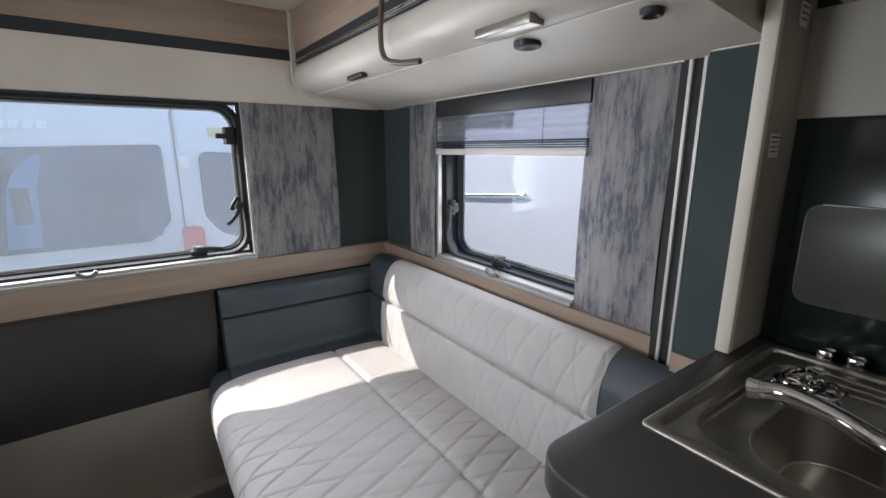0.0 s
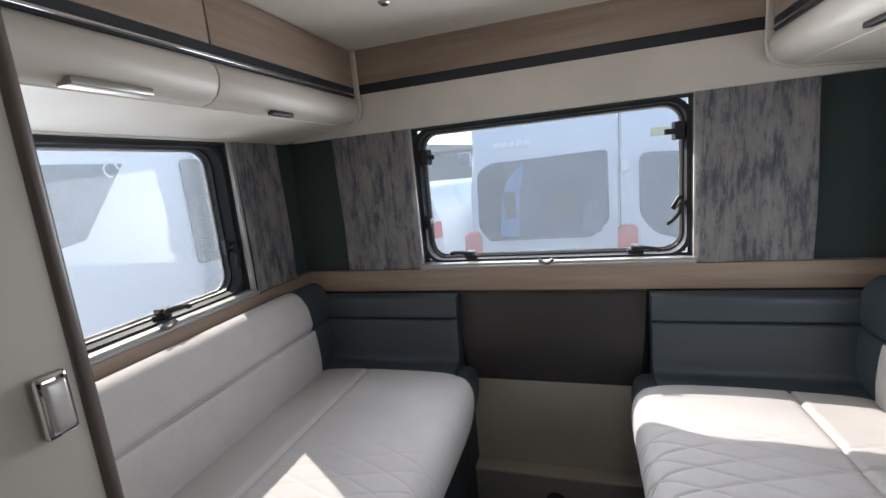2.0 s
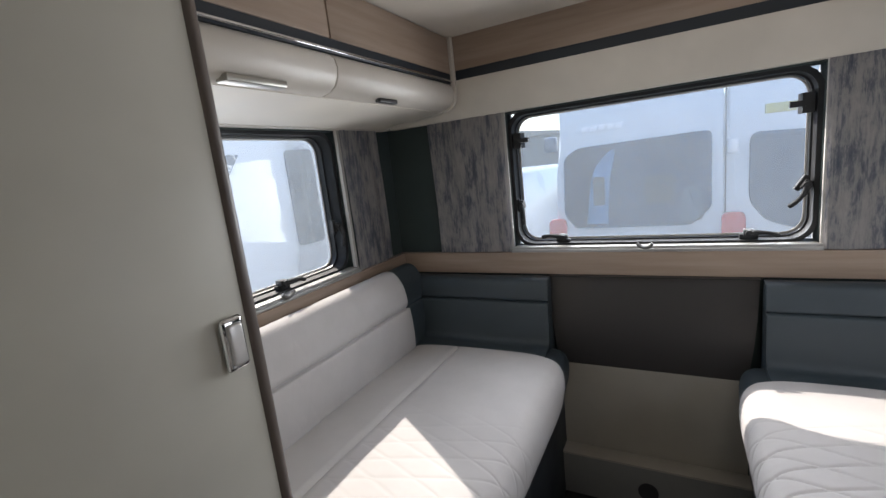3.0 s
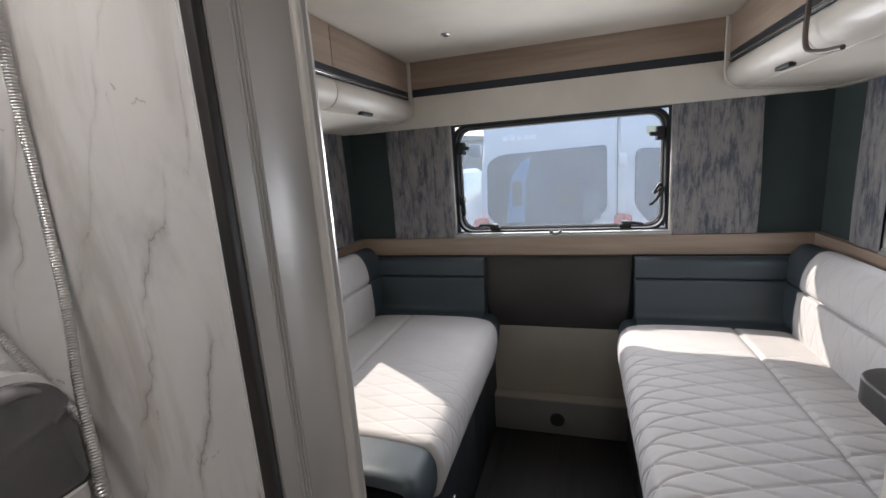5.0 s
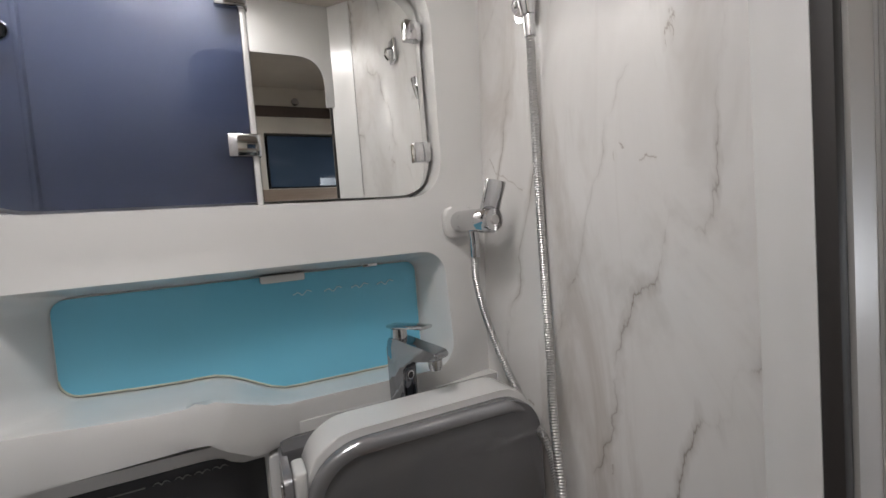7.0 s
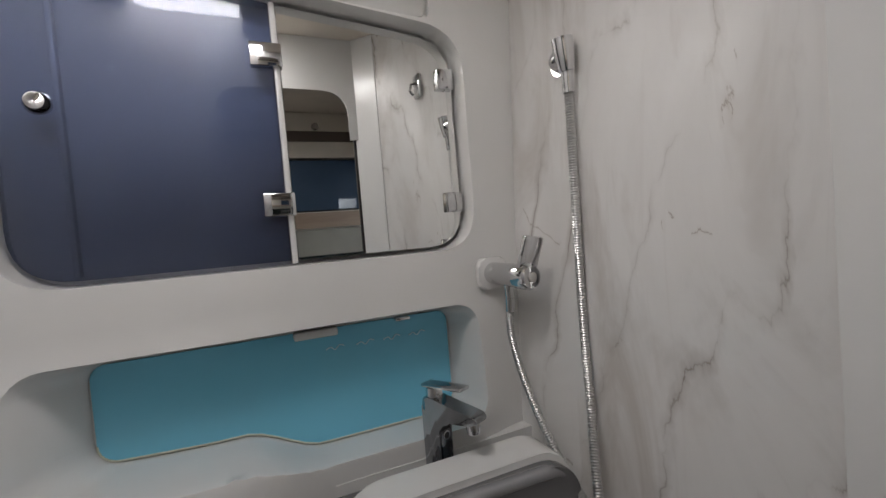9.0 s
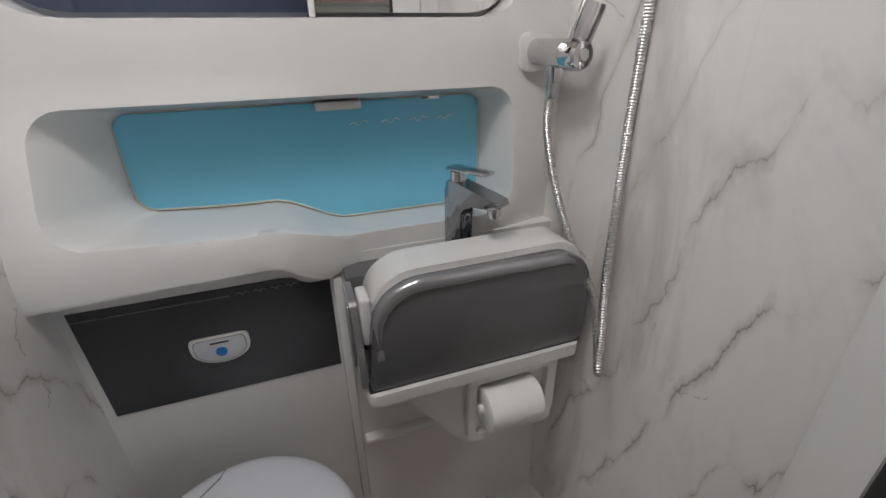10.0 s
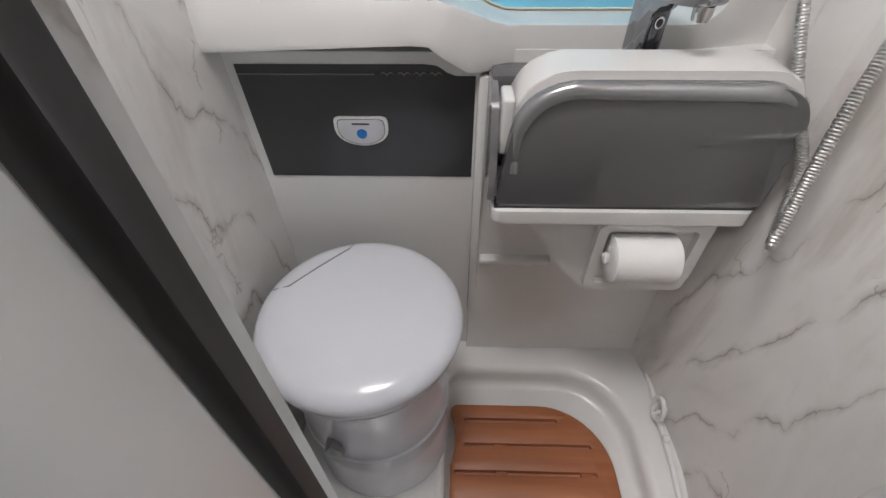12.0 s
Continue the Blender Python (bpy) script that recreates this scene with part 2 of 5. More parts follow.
# The milk puts the haze and glare of the view outside into the pane.
ACRYLIC = glassy("clear_acrylic", (0.90, 0.93, 0.97), 0.5, 0.04, 0.105)
ACRYLIC_CLEAR = glassy("clear_acrylic_shaded", (0.90, 0.93, 0.97), 0.06, 0.04, 0.05)
TINTED = glassy("violet_tinted_glass", (0.64, 0.68, 0.79), 1.0, 0.02)
BLIND_M = glassy("pleated_net", (0.58, 0.59, 0.70), 0.3, 0.6, 0.06)
VAN_PANE = glassy("tinted_vehicle_glass", (0.52, 0.70, 0.86), 1.0, 0.03)
MIRROR = mat_base("mirror_silver", 0.01, 1.0, (0.86, 0.87, 0.86))[0]
VAN_W = plain("van_white_paint", (0.69, 0.72, 0.75), 0.3, vary=0.05, scale=2.0, relief=0.0, coat=0.4)
# White panel dimmed to grey in its colour, in place of softer light on it.
VAN_W_DIM = plain("white_panel_dimmed", (0.37, 0.38, 0.40), 0.4, vary=0.03, scale=1.0, relief=0.0)
SIGN_Y = plain("faded_yellow_sign", (0.55, 0.52, 0.22), 0.5)
BADGE = plain("white_badge", (0.88, 0.89, 0.90), 0.4)
VAN_W2 = plain("motorhome_white_panel", (0.86, 0.86, 0.85), 0.35, vary=0.03, scale=1.0, relief=0.0)
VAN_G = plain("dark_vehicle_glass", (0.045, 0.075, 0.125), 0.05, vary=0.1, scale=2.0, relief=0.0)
RED = plain("tail_lamp_red", (0.55, 0.03, 0.03), 0.2)
ASPHALT = plain("asphalt", (0.055, 0.055, 0.055), 0.9, vary=0.25, scale=3, grain=60, relief=0.5)
PERF = plain("perforated_lid", (0.085, 0.09, 0.08), 0.3, 0.2, relief=0.0)


# ---------------------------------------------------------------- mesh helpers
def finish(name, bm, mat, smooth=True):
    bmesh.ops.recalc_face_normals(bm, faces=bm.faces)
    me = bpy.data.meshes.new(name)
    bm.to_mesh(me)
    bm.free()
    me.materials.append(mat)
    if smooth:
        me.shade_smooth()
        me.set_sharp_from_angle(angle=radians(38))
    return me


def thing(name, loc, label, category, group="", kind=""):
    ob = new(name)
    ob.location = loc
    ob.empty_display_size = 0.05
    return tagged(ob, label, category, group, kind)


def part(name, bm, mat, parent=None, label="", smooth=True):
    ob = new(name, finish(name, bm, mat, smooth))
    if parent is not None:
        ob.parent = parent
        ob.matrix_parent_inverse = Matrix.Translation(-(parent.location if parent.type == "EMPTY" else Vector()))
    if label:
        tagged(ob, label)
    return ob


def solo(name, bm, mat, label, category, group="", kind="", smooth=True):
    return tagged(part(name, bm, mat, None, "", smooth), label, category, group, kind)


def box(x0, x1, y0, y1, z0, z1, bev=0.0, seg=2, bm=None):
    bm = bm or bmesh.new()
    g = bmesh.ops.create_cube(bm, size=1.0)
    vs = g["verts"]
    for v in vs:
        v.co = Vector(((x0 + x1) / 2 + v.co.x * (x1 - x0), (y0 + y1) / 2 + v.co.y * (y1 - y0), (z0 + z1) / 2 + v.co.z * (z1 - z0)))
    if bev:
        es = list({e for v in vs for e in v.link_edges})
        bmesh.ops.bevel(bm, geom=es, offset=bev, segments=seg, profile=0.5, affect="EDGES")
    return bm


def boxes(*specs):
    bm = bmesh.new()
    for s in specs:
        box(*s, bm=bm)
    return bm


AX = {"x": (1, 2, 0), "y": (0, 2, 1), "z": (0, 1, 2)}


def place(axis, a, b, c):
    i, j, k = AX[axis]
    co = [0, 0, 0]
    co[i], co[j], co[k] = a, b, c
    return Vector(co)


def prism(pts, axis, c0, c1, bev=0.0, seg=2, bm=None):
    """A closed outline, in the two axes other than axis, drawn out from c0 to c1."""
    bm = bm or bmesh.new()
    lo = [bm.verts.new(place(axis, a, b, c0)) for a, b in pts]
    hi = [bm.verts.new(place(axis, a, b, c1)) for a, b in pts]
    n = len(pts)
    f0, f1 = bm.faces.new(lo), bm.faces.new(hi[::-1])
    for i in range(n):
        bm.faces.new((lo[i], hi[i], hi[(i + 1) % n], lo[(i + 1) % n]))
    if bev:
        es = list(set(f0.edges) | set(f1.edges))
        bmesh.ops.bevel(bm, geom=es, offset=bev, segments=seg, profile=0.5, affect="EDGES")
    return bm


def rrect(a0, a1, b0, b1, r, n=6):
    """Outline of a rectangle with rounded corners; r: one radius, or four from (a1,b1) on, anticlockwise."""
    rs = r if isinstance(r, (tuple, list)) else (r, r, r, r)
    out = []
    for (ca, cb, s, q) in ((a1, b1, 0, 0), (a0, b1, 90, 1), (a0, b0, 180, 2), (a1, b0, 270, 3)):
        rr = rs[q]
        oa, ob_ = ca - rr * (1 if ca == a1 else -1), cb - rr * (1 if cb == b1 else -1)
        for i in range(n + 1):
            t = radians(s + 90 * i / n)
            out.append((oa + rr * math.cos(t), ob_ + rr * math.sin(t)))
    return out


def rounded(pts, cuts, n=7):
    """A polygon's outline with each corner cut back by its length and rounded."""
    out = []
    for i, p in enumerate(pts):
        p, a, b = Vector(p), Vector(pts[i - 1]), Vector(pts[(i + 1) % len(pts)])
        c = cuts[i] if isinstance(cuts, (tuple, list)) else cuts
        p0, p1 = p + (a - p).normalized() * c, p + (b - p).normalized() * c
        for k in range(n + 1):
            t = k / n
            q = p0 * (1 - t) ** 2 + p * 2 * t * (1 - t) + p1 * t * t
            out.append((q.x, q.y))
    return out


def loft(pa, ca, pb, cb, axis, bm=None):
    """A solid between two outlines with as many points each, at ca and cb along axis."""
    bm = bm or bmesh.new()
    lo = [bm.verts.new(place(axis, a, b, ca)) for a, b in pa]
    hi = [bm.verts.new(place(axis, a, b, cb)) for a, b in pb]
    n = len(pa)
    bm.faces.new(lo)
    bm.faces.new(hi[::-1])
    for i in range(n):
        bm.faces.new((lo[i], hi[i], hi[(i + 1) % n], lo[(i + 1) % n]))
    return bm


def ring(outer, inner, axis, c0, c1, bm=None):
    """A frame between two outlines with as many points each."""
    bm = bm or bmesh.new()
    rows = []
    for pts, c in ((outer, c0), (outer, c1), (inner, c1), (inner, c0)):
        rows.append([bm.verts.new(place(axis, a, b, c)) for a, b in pts])
    n = len(outer)
    for k in range(4):
        p, q = rows[k], rows[(k + 1) % 4]
        for i in range(n):
            bm.faces.new((p[i], q[i], q[(i + 1) % n], p[(i + 1) % n]))
    return bm


def tube(path, r, n=10, bm=None, cap=True):
    bm = bm or bmesh.new()
    pts = [Vector(p) for p in path]
    rad = r if isinstance(r, (list, tuple)) else [r] * len(pts)
    rows, side = [], None
    for i, p in enumerate(pts):
        d = (pts[min(i + 1, len(pts) - 1)] - pts[max(i - 1, 0)]).normalized()
        if side is None:
            side = d.orthogonal().normalized()
        side = (side - d * side.dot(d)).normalized()
        up = d.cross(side)
        rows.append([bm.verts.new(p + rad[i] * (math.cos(t) * side + math.sin(t) * up)) for t in (2 * math.pi * k / n for k in range(n))])
    for a, b in zip(rows, rows[1:]):
        for k in range(n):
            bm.faces.new((a[k], a[(k + 1) % n], b[(k + 1) % n], b[k]))
    if cap:
        bm.faces.new(rows[0][::-1])
        bm.faces.new(rows[-1])
    return bm


def spline(pts, steps=10):
    """A smooth run of points through those given."""
    p = [Vector(q) for q in pts]
    p = [2 * p[0] - p[1]] + p + [2 * p[-1] - p[-2]]
    out = []
    for i in range(1, len(p) - 2):
        for k in range(steps):
            t = k / steps
            a, b, c, d = p[i - 1], p[i], p[i + 1], p[i + 2]
            out.append(0.5 * ((2 * b) + (c - a) * t + (2 * a - 5 * b + 4 * c - d) * t * t + (3 * b - a - 3 * c + d) * t ** 3))
    out.append(p[-2])
    return out


def lathe(profile, centre, n=32, squash=(1, 1), bm=None):
    """Rows of (radius, z) turned about the upright through centre."""
    bm = bm or bmesh.new()
    rows = []
    for r, z in profile:
        rows.append([bm.verts.new((centre[0] + r * squash[0] * math.cos(2 * math.pi * k / n), centre[1] + r * squash[1] * math.sin(2 * math.pi * k / n), z)) for k in range(n)])
    for a, b in zip(rows, rows[1:]):
        for k in range(n):
            bm.faces.new((a[k], a[(k + 1) % n], b[(k + 1) % n], b[k]))
    bm.faces.new(rows[0][::-1])
    bm.faces.new(rows[-1])
    return bm


def grid(nu, nv, f, bm=None):
    bm = bm or bmesh.new()
    vs = [[bm.verts.new(f(i / nu, j / nv)) for j in range(nv + 1)] for i in range(nu + 1)]
    for i in range(nu):
        for j in range(nv):
            bm.faces.new((vs[i][j], vs[i + 1][j], vs[i + 1][j + 1], vs[i][j + 1]))
    return bm


def carve(name, body, cutters, mat, parent=None, bev=0.0, label="", seg=3):
    """body with the cutters taken out of it, edges rounded."""
    ob = new(name, finish(name, body, mat, False))
    for c in cutters:
        co = new("cutter", finish("cutter", c, mat, False))
        md = ob.modifiers.new("cut", "BOOLEAN")
        md.operation, md.object, md.solver = "DIFFERENCE", co, "EXACT"
        dg = bpy.context.evaluated_depsgraph_get()
        me = bpy.data.meshes.new_from_object(ob.evaluated_get(dg))
        ob.modifiers.clear()
        ob.data = me
        bpy.data.objects.remove(co)
    if bev:
        md = ob.modifiers.new("round", "BEVEL")
        md.width, md.segments, md.limit_method, md.angle_limit = bev, seg, "ANGLE", radians(40)
        dg = bpy.context.evaluated_depsgraph_get()
        me = bpy.data.meshes.new_from_object(ob.evaluated_get(dg))
        ob.modifiers.clear()
        ob.data = me
    ob.data.name = name
    ob.data.shade_smooth()
    ob.data.set_sharp_from_angle(angle=radians(35))
    if parent is not None:
        ob.parent = parent
        ob.matrix_parent_inverse = Matrix.Translation(-(parent.location if parent.type == "EMPTY" else Vector()))
    if label:
        tagged(ob, label)
    return ob


# ---------------------------------------------------------------- shell
LX, RX, RY, FY = -1.0, 1.0, 2.0, -2.0
CEIL_L, CEIL = 1.750, 2.12
fl = solo("floor", boxes((LX, RX, FY, RY, -0.06, -0.004)), FLOOR_M, "dark wood-look vinyl floor of the motorhome", "floor", kind="structure")
WZ0, WZ1 = 0.957, 1.462
solo("wall_rear", boxes((-1.10, 1.10, RY, RY + 0.06, -0.06, WZ0), (-1.10, 1.10, RY, RY + 0.06, WZ1, CEIL), (-1.10, -0.465, RY, RY + 0.06, WZ0, WZ1), (0.46, 1.10, RY, RY + 0.06, WZ0, WZ1)),
     TEAL, "rear wall lined in dark teal fabric around the window", "wall", kind="structure", smooth=False)
for nm, xa, xb, ya, yb in (("wall_right", RX, RX + 0.06, 0.86, 1.60), ("wall_left", LX - 0.06, LX, 0.90, 1.655)):
    solo(nm, boxes((xa, xb, FY, RY, -0.06, WZ0), (xa, xb, FY, RY, WZ1, CEIL), (xa, xb, FY, ya, WZ0, WZ1), (xa, xb, yb, RY, WZ0, WZ1)),
         TEAL, "side wall lined in dark teal fabric around the window", "wall", kind="structure", smooth=False)
# Outer skins stay out of view; added to bounce sunlight onto the parked neighbours.
solo("wall_rear_outer_skin", boxes((-1.075, 1.075, 2.061, 2.072, -0.3, WZ0), (-1.075, 1.075, 2.061, 2.072, WZ1, 2.2), (-1.075, -0.465, 2.061, 2.072, WZ0, WZ1), (0.46, 1.075, 2.061, 2.072, WZ0, WZ1)), VAN_W2, "unseen white outer skin of the motorhome, added to bounce light", "wall", kind="structure", smooth=False)
for nm, xa, xb, ya, yb in (("wall_right_outer_skin", 1.061, 1.072, 0.86, 1.60), ("wall_left_outer_skin", -1.072, -1.061, 0.90, 1.655)):
    solo(nm, boxes((xa, xb, FY, RY + 0.06, -0.3, WZ0), (xa, xb, FY, RY + 0.06, WZ1, 2.2), (xa, xb, FY, ya, WZ0, WZ1), (xa, xb, yb, RY + 0.06, WZ0, WZ1)), VAN_W2, "unseen white outer skin of the motorhome, added to bounce light", "wall", kind="structure", smooth=False)
solo("wall_front", boxes((-1.10, 1.10, FY - 0.06, FY, -0.06, CEIL)), CREAM, "plain cream bulkhead closing the living area", "wall", kind="structure")
solo("ceiling", boxes((LX, RX, 0.62, RY, CEIL_L, CEIL_L + 0.05), (LX, RX, 0.60, 0.62, CEIL_L, CEIL)), CEILING, "cream ceiling lining over the lounge", "ceiling", kind="structure")
solo("ceiling_aisle", boxes((LX, -0.47, FY, 0.60, CEIL, CEIL + 0.05), (-0.21, 0.17, FY, 0.60, CEIL, CEIL + 0.05), (0.60, RX, FY, 0.60, CEIL, CEIL + 0.05),
     (-0.47, -0.21, FY, -0.33, CEIL, CEIL + 0.05), (-0.47, -0.21, -0.04, 0.60, CEIL, CEIL + 0.05), (0.17, 0.60, FY, -0.84, CEIL, CEIL + 0.05), (0.17, 0.60, -0.50, 0.60, CEIL, CEIL + 0.05)),
     CEILING, "cream ceiling lining over the aisle and washroom", "ceiling", kind="structure")

# fascia over the rear window
rf = thing("rear_fascia", (0, 1.93, 1.465), "cream fascia with oak band and dark strip above the rear window", "fascia", kind="structure")
part("band", boxes((-0.652, 0.652, 1.925, 1.95, 1.634, CEIL_L)), OAK_X, rf, "oak veneer band")
part("strip", boxes((-0.652, 0.652, 1.928, 1.95, 1.600, 1.634)), NAVY, rf, "dark blue strip")
part("lower_panel", prism([(1.925, 1.600), (1.925, 1.575), (1.972, 1.467), (2.0, 1.467), (2.0, 1.600)], "x", -0.965, 0.965), CREAM, rf)

for nm, s in (("right", 1), ("left", -1)):
    solo("side_fascia_" + nm, prism([(s * 0.962, 1.466), (s * 0.957, 1.51), (s * 1.0, 1.51), (s * 1.0, 1.466)], "y", 0.80 if s > 0 else 0.756, 1.96), CREAM,
         "cream trim strip under the overhead lockers", "trim", kind="structure", smooth=False)


# ---------------------------------------------------------------- overhead lockers
def locker(name, s, y0, y1, cuts, label):
    """s: side of the vehicle; cuts: where one flap meets the next."""
    t = thing(name, (s * 0.8, (y0 + y1) / 2, 1.49), label, "overhead locker", "overhead lockers")
    X = lambda v: s * (v + 0.013 if v < 0.69 else v)
    prof = [(0.625, 1.588), (0.612, 1.575), (0.607, 1.555), (0.611, 1.533), (0.622, 1.514), (0.640, 1.502), (0.668, 1.496)]
    spans = [y0, *cuts, y1]
    for a, b in zip(spans, spans[1:]):
        a2, b2 = a + 0.002, b - 0.002
        part("oak_flap", box(*sorted((X(0.615), X(0.632))), a2, b2, 1.622, CEIL_L - 0.004, 0.003), OAK_Y, t, "oak veneer flap")
        part("flap", prism([(X(p), q) for p, q in prof] + [(X(0.70), 1.496), (X(0.70), 1.588)], "y", a2, b2, 0.002), CREAM_GLOSS, t, "glossy cream rounded flap")
    # Black strip behind each flap joint, painting in the shade of the gap.
    for g in cuts:
        part("gap_shade", boxes((*sorted((X(0.636), X(0.70))), g - 0.004, g + 0.004, 1.51, CEIL_L - 0.006)), BLACK, t, "black strip standing in for the shaded gap between flaps")
    part("recess", boxes((*sorted((X(0.6175), X(0.70))), y0, y1, 1.5885, 1.6215)), NAVY, t, "dark blue grip recess")
    part("chrome_line", box(*sorted((X(0.6105), X(0.6172))), y0, y1, 1.592, 1.599, 0.002), CHROME, t, "chrome trim line")
    part("carcass", prism([(X(0.70), 1.5), (X(0.70), CEIL_L - 0.003), (X(0.998), CEIL_L - 0.003), (X(0.998), 1.5)], "y", y0, y1), CREAM, t)
    part("underside", prism([(X(0.668), 1.494), (X(0.962), 1.468), (X(0.962), 1.5), (X(0.668), 1.502)], "y", y0, y1), CREAM, t)
    cap = [(X(0.602), CEIL_L - 0.002), (X(0.602), 1.56), (X(0.606), 1.53), (X(0.620), 1.508), (X(0.640), 1.497), (X(0.668), 1.490), (X(0.962), 1.465), (X(0.998), 1.465), (X(0.998), CEIL_L - 0.002)]
    part("end_cap", prism(cap, "y", y1, y1 + 0.016, 0.004), CREAM_GLOSS, t)
    return t


lockL = locker("overhead_locker", -1, 0.757, 1.905, (1.262,), "cream and oak overhead locker with chrome line, closed")
lockR = locker("overhead_locker", 1, 0.66, 1.905, (1.30,), "cream and oak overhead locker over the sofa, closed")
for s, y, lk in ((-1, 1.497, lockL), (1, 1.480, lockR)):
    part("grip_slot", box(*sorted((s * 0.640, s * 0.658)), y - 0.045, y + 0.045, 1.493, 1.5045, 0.002), BLACK, lk, "black finger slot")
part("reading_light", box(-0.668, -0.632, 0.96, 1.105, 1.4935, 1.508, 0.003), STEEL, lockL, "steel framed light slot")
part("reading_light", box(0.634, 0.668, 0.86, 0.985, 1.4925, 1.508, 0.003), STEEL, lockR, "steel framed light slot")
for y, w in ((0.942, 0.85), (0.722, 0.55)):
    solo("blown_air_vent", lathe([(r * w, z) for r, z in ((0.0, 1.487), (0.012, 1.4865), (0.017, 1.4835), (0.022, 1.4815), (0.027, 1.4835), (0.028, 1.4935), (0.0, 1.4935))], (0.716, y), 24), BLACK,
         "round black air vent under the overhead locker", "vent", "locker vents")
strap = spline([(0.606, 1.22, 1.71), (0.598, 1.235, 1.62), (0.600, 1.25, 1.545), (0.60, 1.235, 1.50), (0.61, 1.19, 1.485), (0.62, 1.13, 1.480)], 8)
solo("safety_strap", tube(strap, 0.006, 8), BROWN, "brown hanging strap with a curled end on the locker", "strap")

for x, y in ((-0.346, 1.583), (0.33, 1.47)):
    sp = thing("ceiling_spot", (x, y, CEIL_L), "small round dark ceiling spotlight", "ceiling light", "ceiling spotlights")
    part("bezel", lathe([(0.0, CEIL_L - 0.006), (0.011, CEIL_L - 0.006), (0.016, CEIL_L - 0.003), (0.017, CEIL_L)], (x, y), 20), ALU, sp)
    part("lens", lathe([(0.0, CEIL_L - 0.0085), (0.009, CEIL_L - 0.0075), (0.010, CEIL_L - 0.006)], (x, y), 16), BLACK, sp)

# ---------------------------------------------------------------- oak rail round the lounge
solo("rail_rear", boxes((-0.97, 0.97, 1.972, 1.9985, 0.855, 0.938)), OAK_X, "oak veneer rail along the rear wall", "trim", kind="structure", smooth=False)
solo("rail_right", boxes((0.97, 0.9985, 0.80, 1.9985, 0.855, 0.938)), OAK_Y, "oak veneer rail along the side wall", "trim", kind="structure", smooth=False)
solo("rail_left", boxes((-0.9985, -0.97, 0.757, 1.9985, 0.855, 0.938)), OAK_Y, "oak veneer rail along the side wall", "trim", kind="structure", smooth=False)


# ---------------------------------------------------------------- windows
def hopper_window(name, axis, a0, a1, wall, out, label, s0, s1, sheet=None):
    """A top-hung caravan window in the wall plane, with out the way outside."""
    mid = place(axis, (a0 + a1) / 2, WZ0, wall)
    w = thing(name, mid, label, "window", kind="structure")
    o = rrect(a0 - 0.004, a1 + 0.004, WZ0 - 0.002, WZ1 + 0.004, 0.07)
    i1 = rrect(a0 + 0.011, a1 - 0.011, WZ0 + 0.008, WZ1 - 0.011, 0.060)
    part("window_frame", ring(o, i1, axis, wall + out * 0.012, wall + out * 0.075), RUBBER, w, "black rubber frame")
    i2 = rrect(a0 + 0.016, a1 - 0.016, WZ0 + 0.013, WZ1 - 0.016, 0.056)
    part("inner_seal", ring(i1, i2, axis, wall + out * 0.055, wall + out * 0.080), BLACK, w)
    p = part("pane", prism(rrect(a0 + 0.014, a1 - 0.014, WZ0 + 0.009, WZ1 - 0.012, 0.058), axis, wall + out * 0.083, wall + out * 0.087), sheet or ACRYLIC, w, "clear acrylic pane")
    p.visible_shadow = False
    i3 = rrect(a0 + 0.021, a1 - 0.021, WZ0 + 0.019, WZ1 - 0.021, 0.052)
    part("pane_rim", ring(i2, i3, axis, wall + out * 0.079, wall + out * 0.082), SILVERTRIM, w, "milky pane edge")
    for e in (a0 - 0.012, a1 + 0.012):
        part("side_channel", boxes(tuple(v for pair in zip(*(place(axis, e + d, z, wall + out * k) for d, z, k in ((-0.008, WZ0 - 0.004, -0.012), (0.008, WZ1 + 0.006, 0.0)))) for v in sorted(pair))), SILVERTRIM, w)
    b0, b1 = place(axis, s0, 0.938, wall - out * 0.022), place(axis, s1, 0.957, wall + out * 0.02)
    part("sill_channel", box(*sorted((b0.x, b1.x)), *sorted((b0.y, b1.y)), 0.9385, 0.9575, 0.002), SILL, w, "aluminium blind channel")
    b0, b1 = place(axis, s0, 0.938, wall - out * 0.030), place(axis, s1, 0.957, wall - out * 0.022)
    part("sill_lip", box(*sorted((b0.x, b1.x)), *sorted((b0.y, b1.y)), 0.9385, 0.949, 0.002), SILL, w)
    return w


win1 = hopper_window("window_rear", "y", -0.463, 0.458, RY, 1, "wide rear hopper window with black rubber frame, closed", -0.475, 0.468)
win2 = hopper_window("window_right", "x", 0.86, 1.595, RX, 1, "side hopper window with a half-lowered pleated blind", 1.015, 1.602, ACRYLIC_CLEAR)
win3 = hopper_window("window_left", "x", 0.90, 1.65, LX, -1, "side hopper window with black rubber frame, closed", 0.88, 1.664)


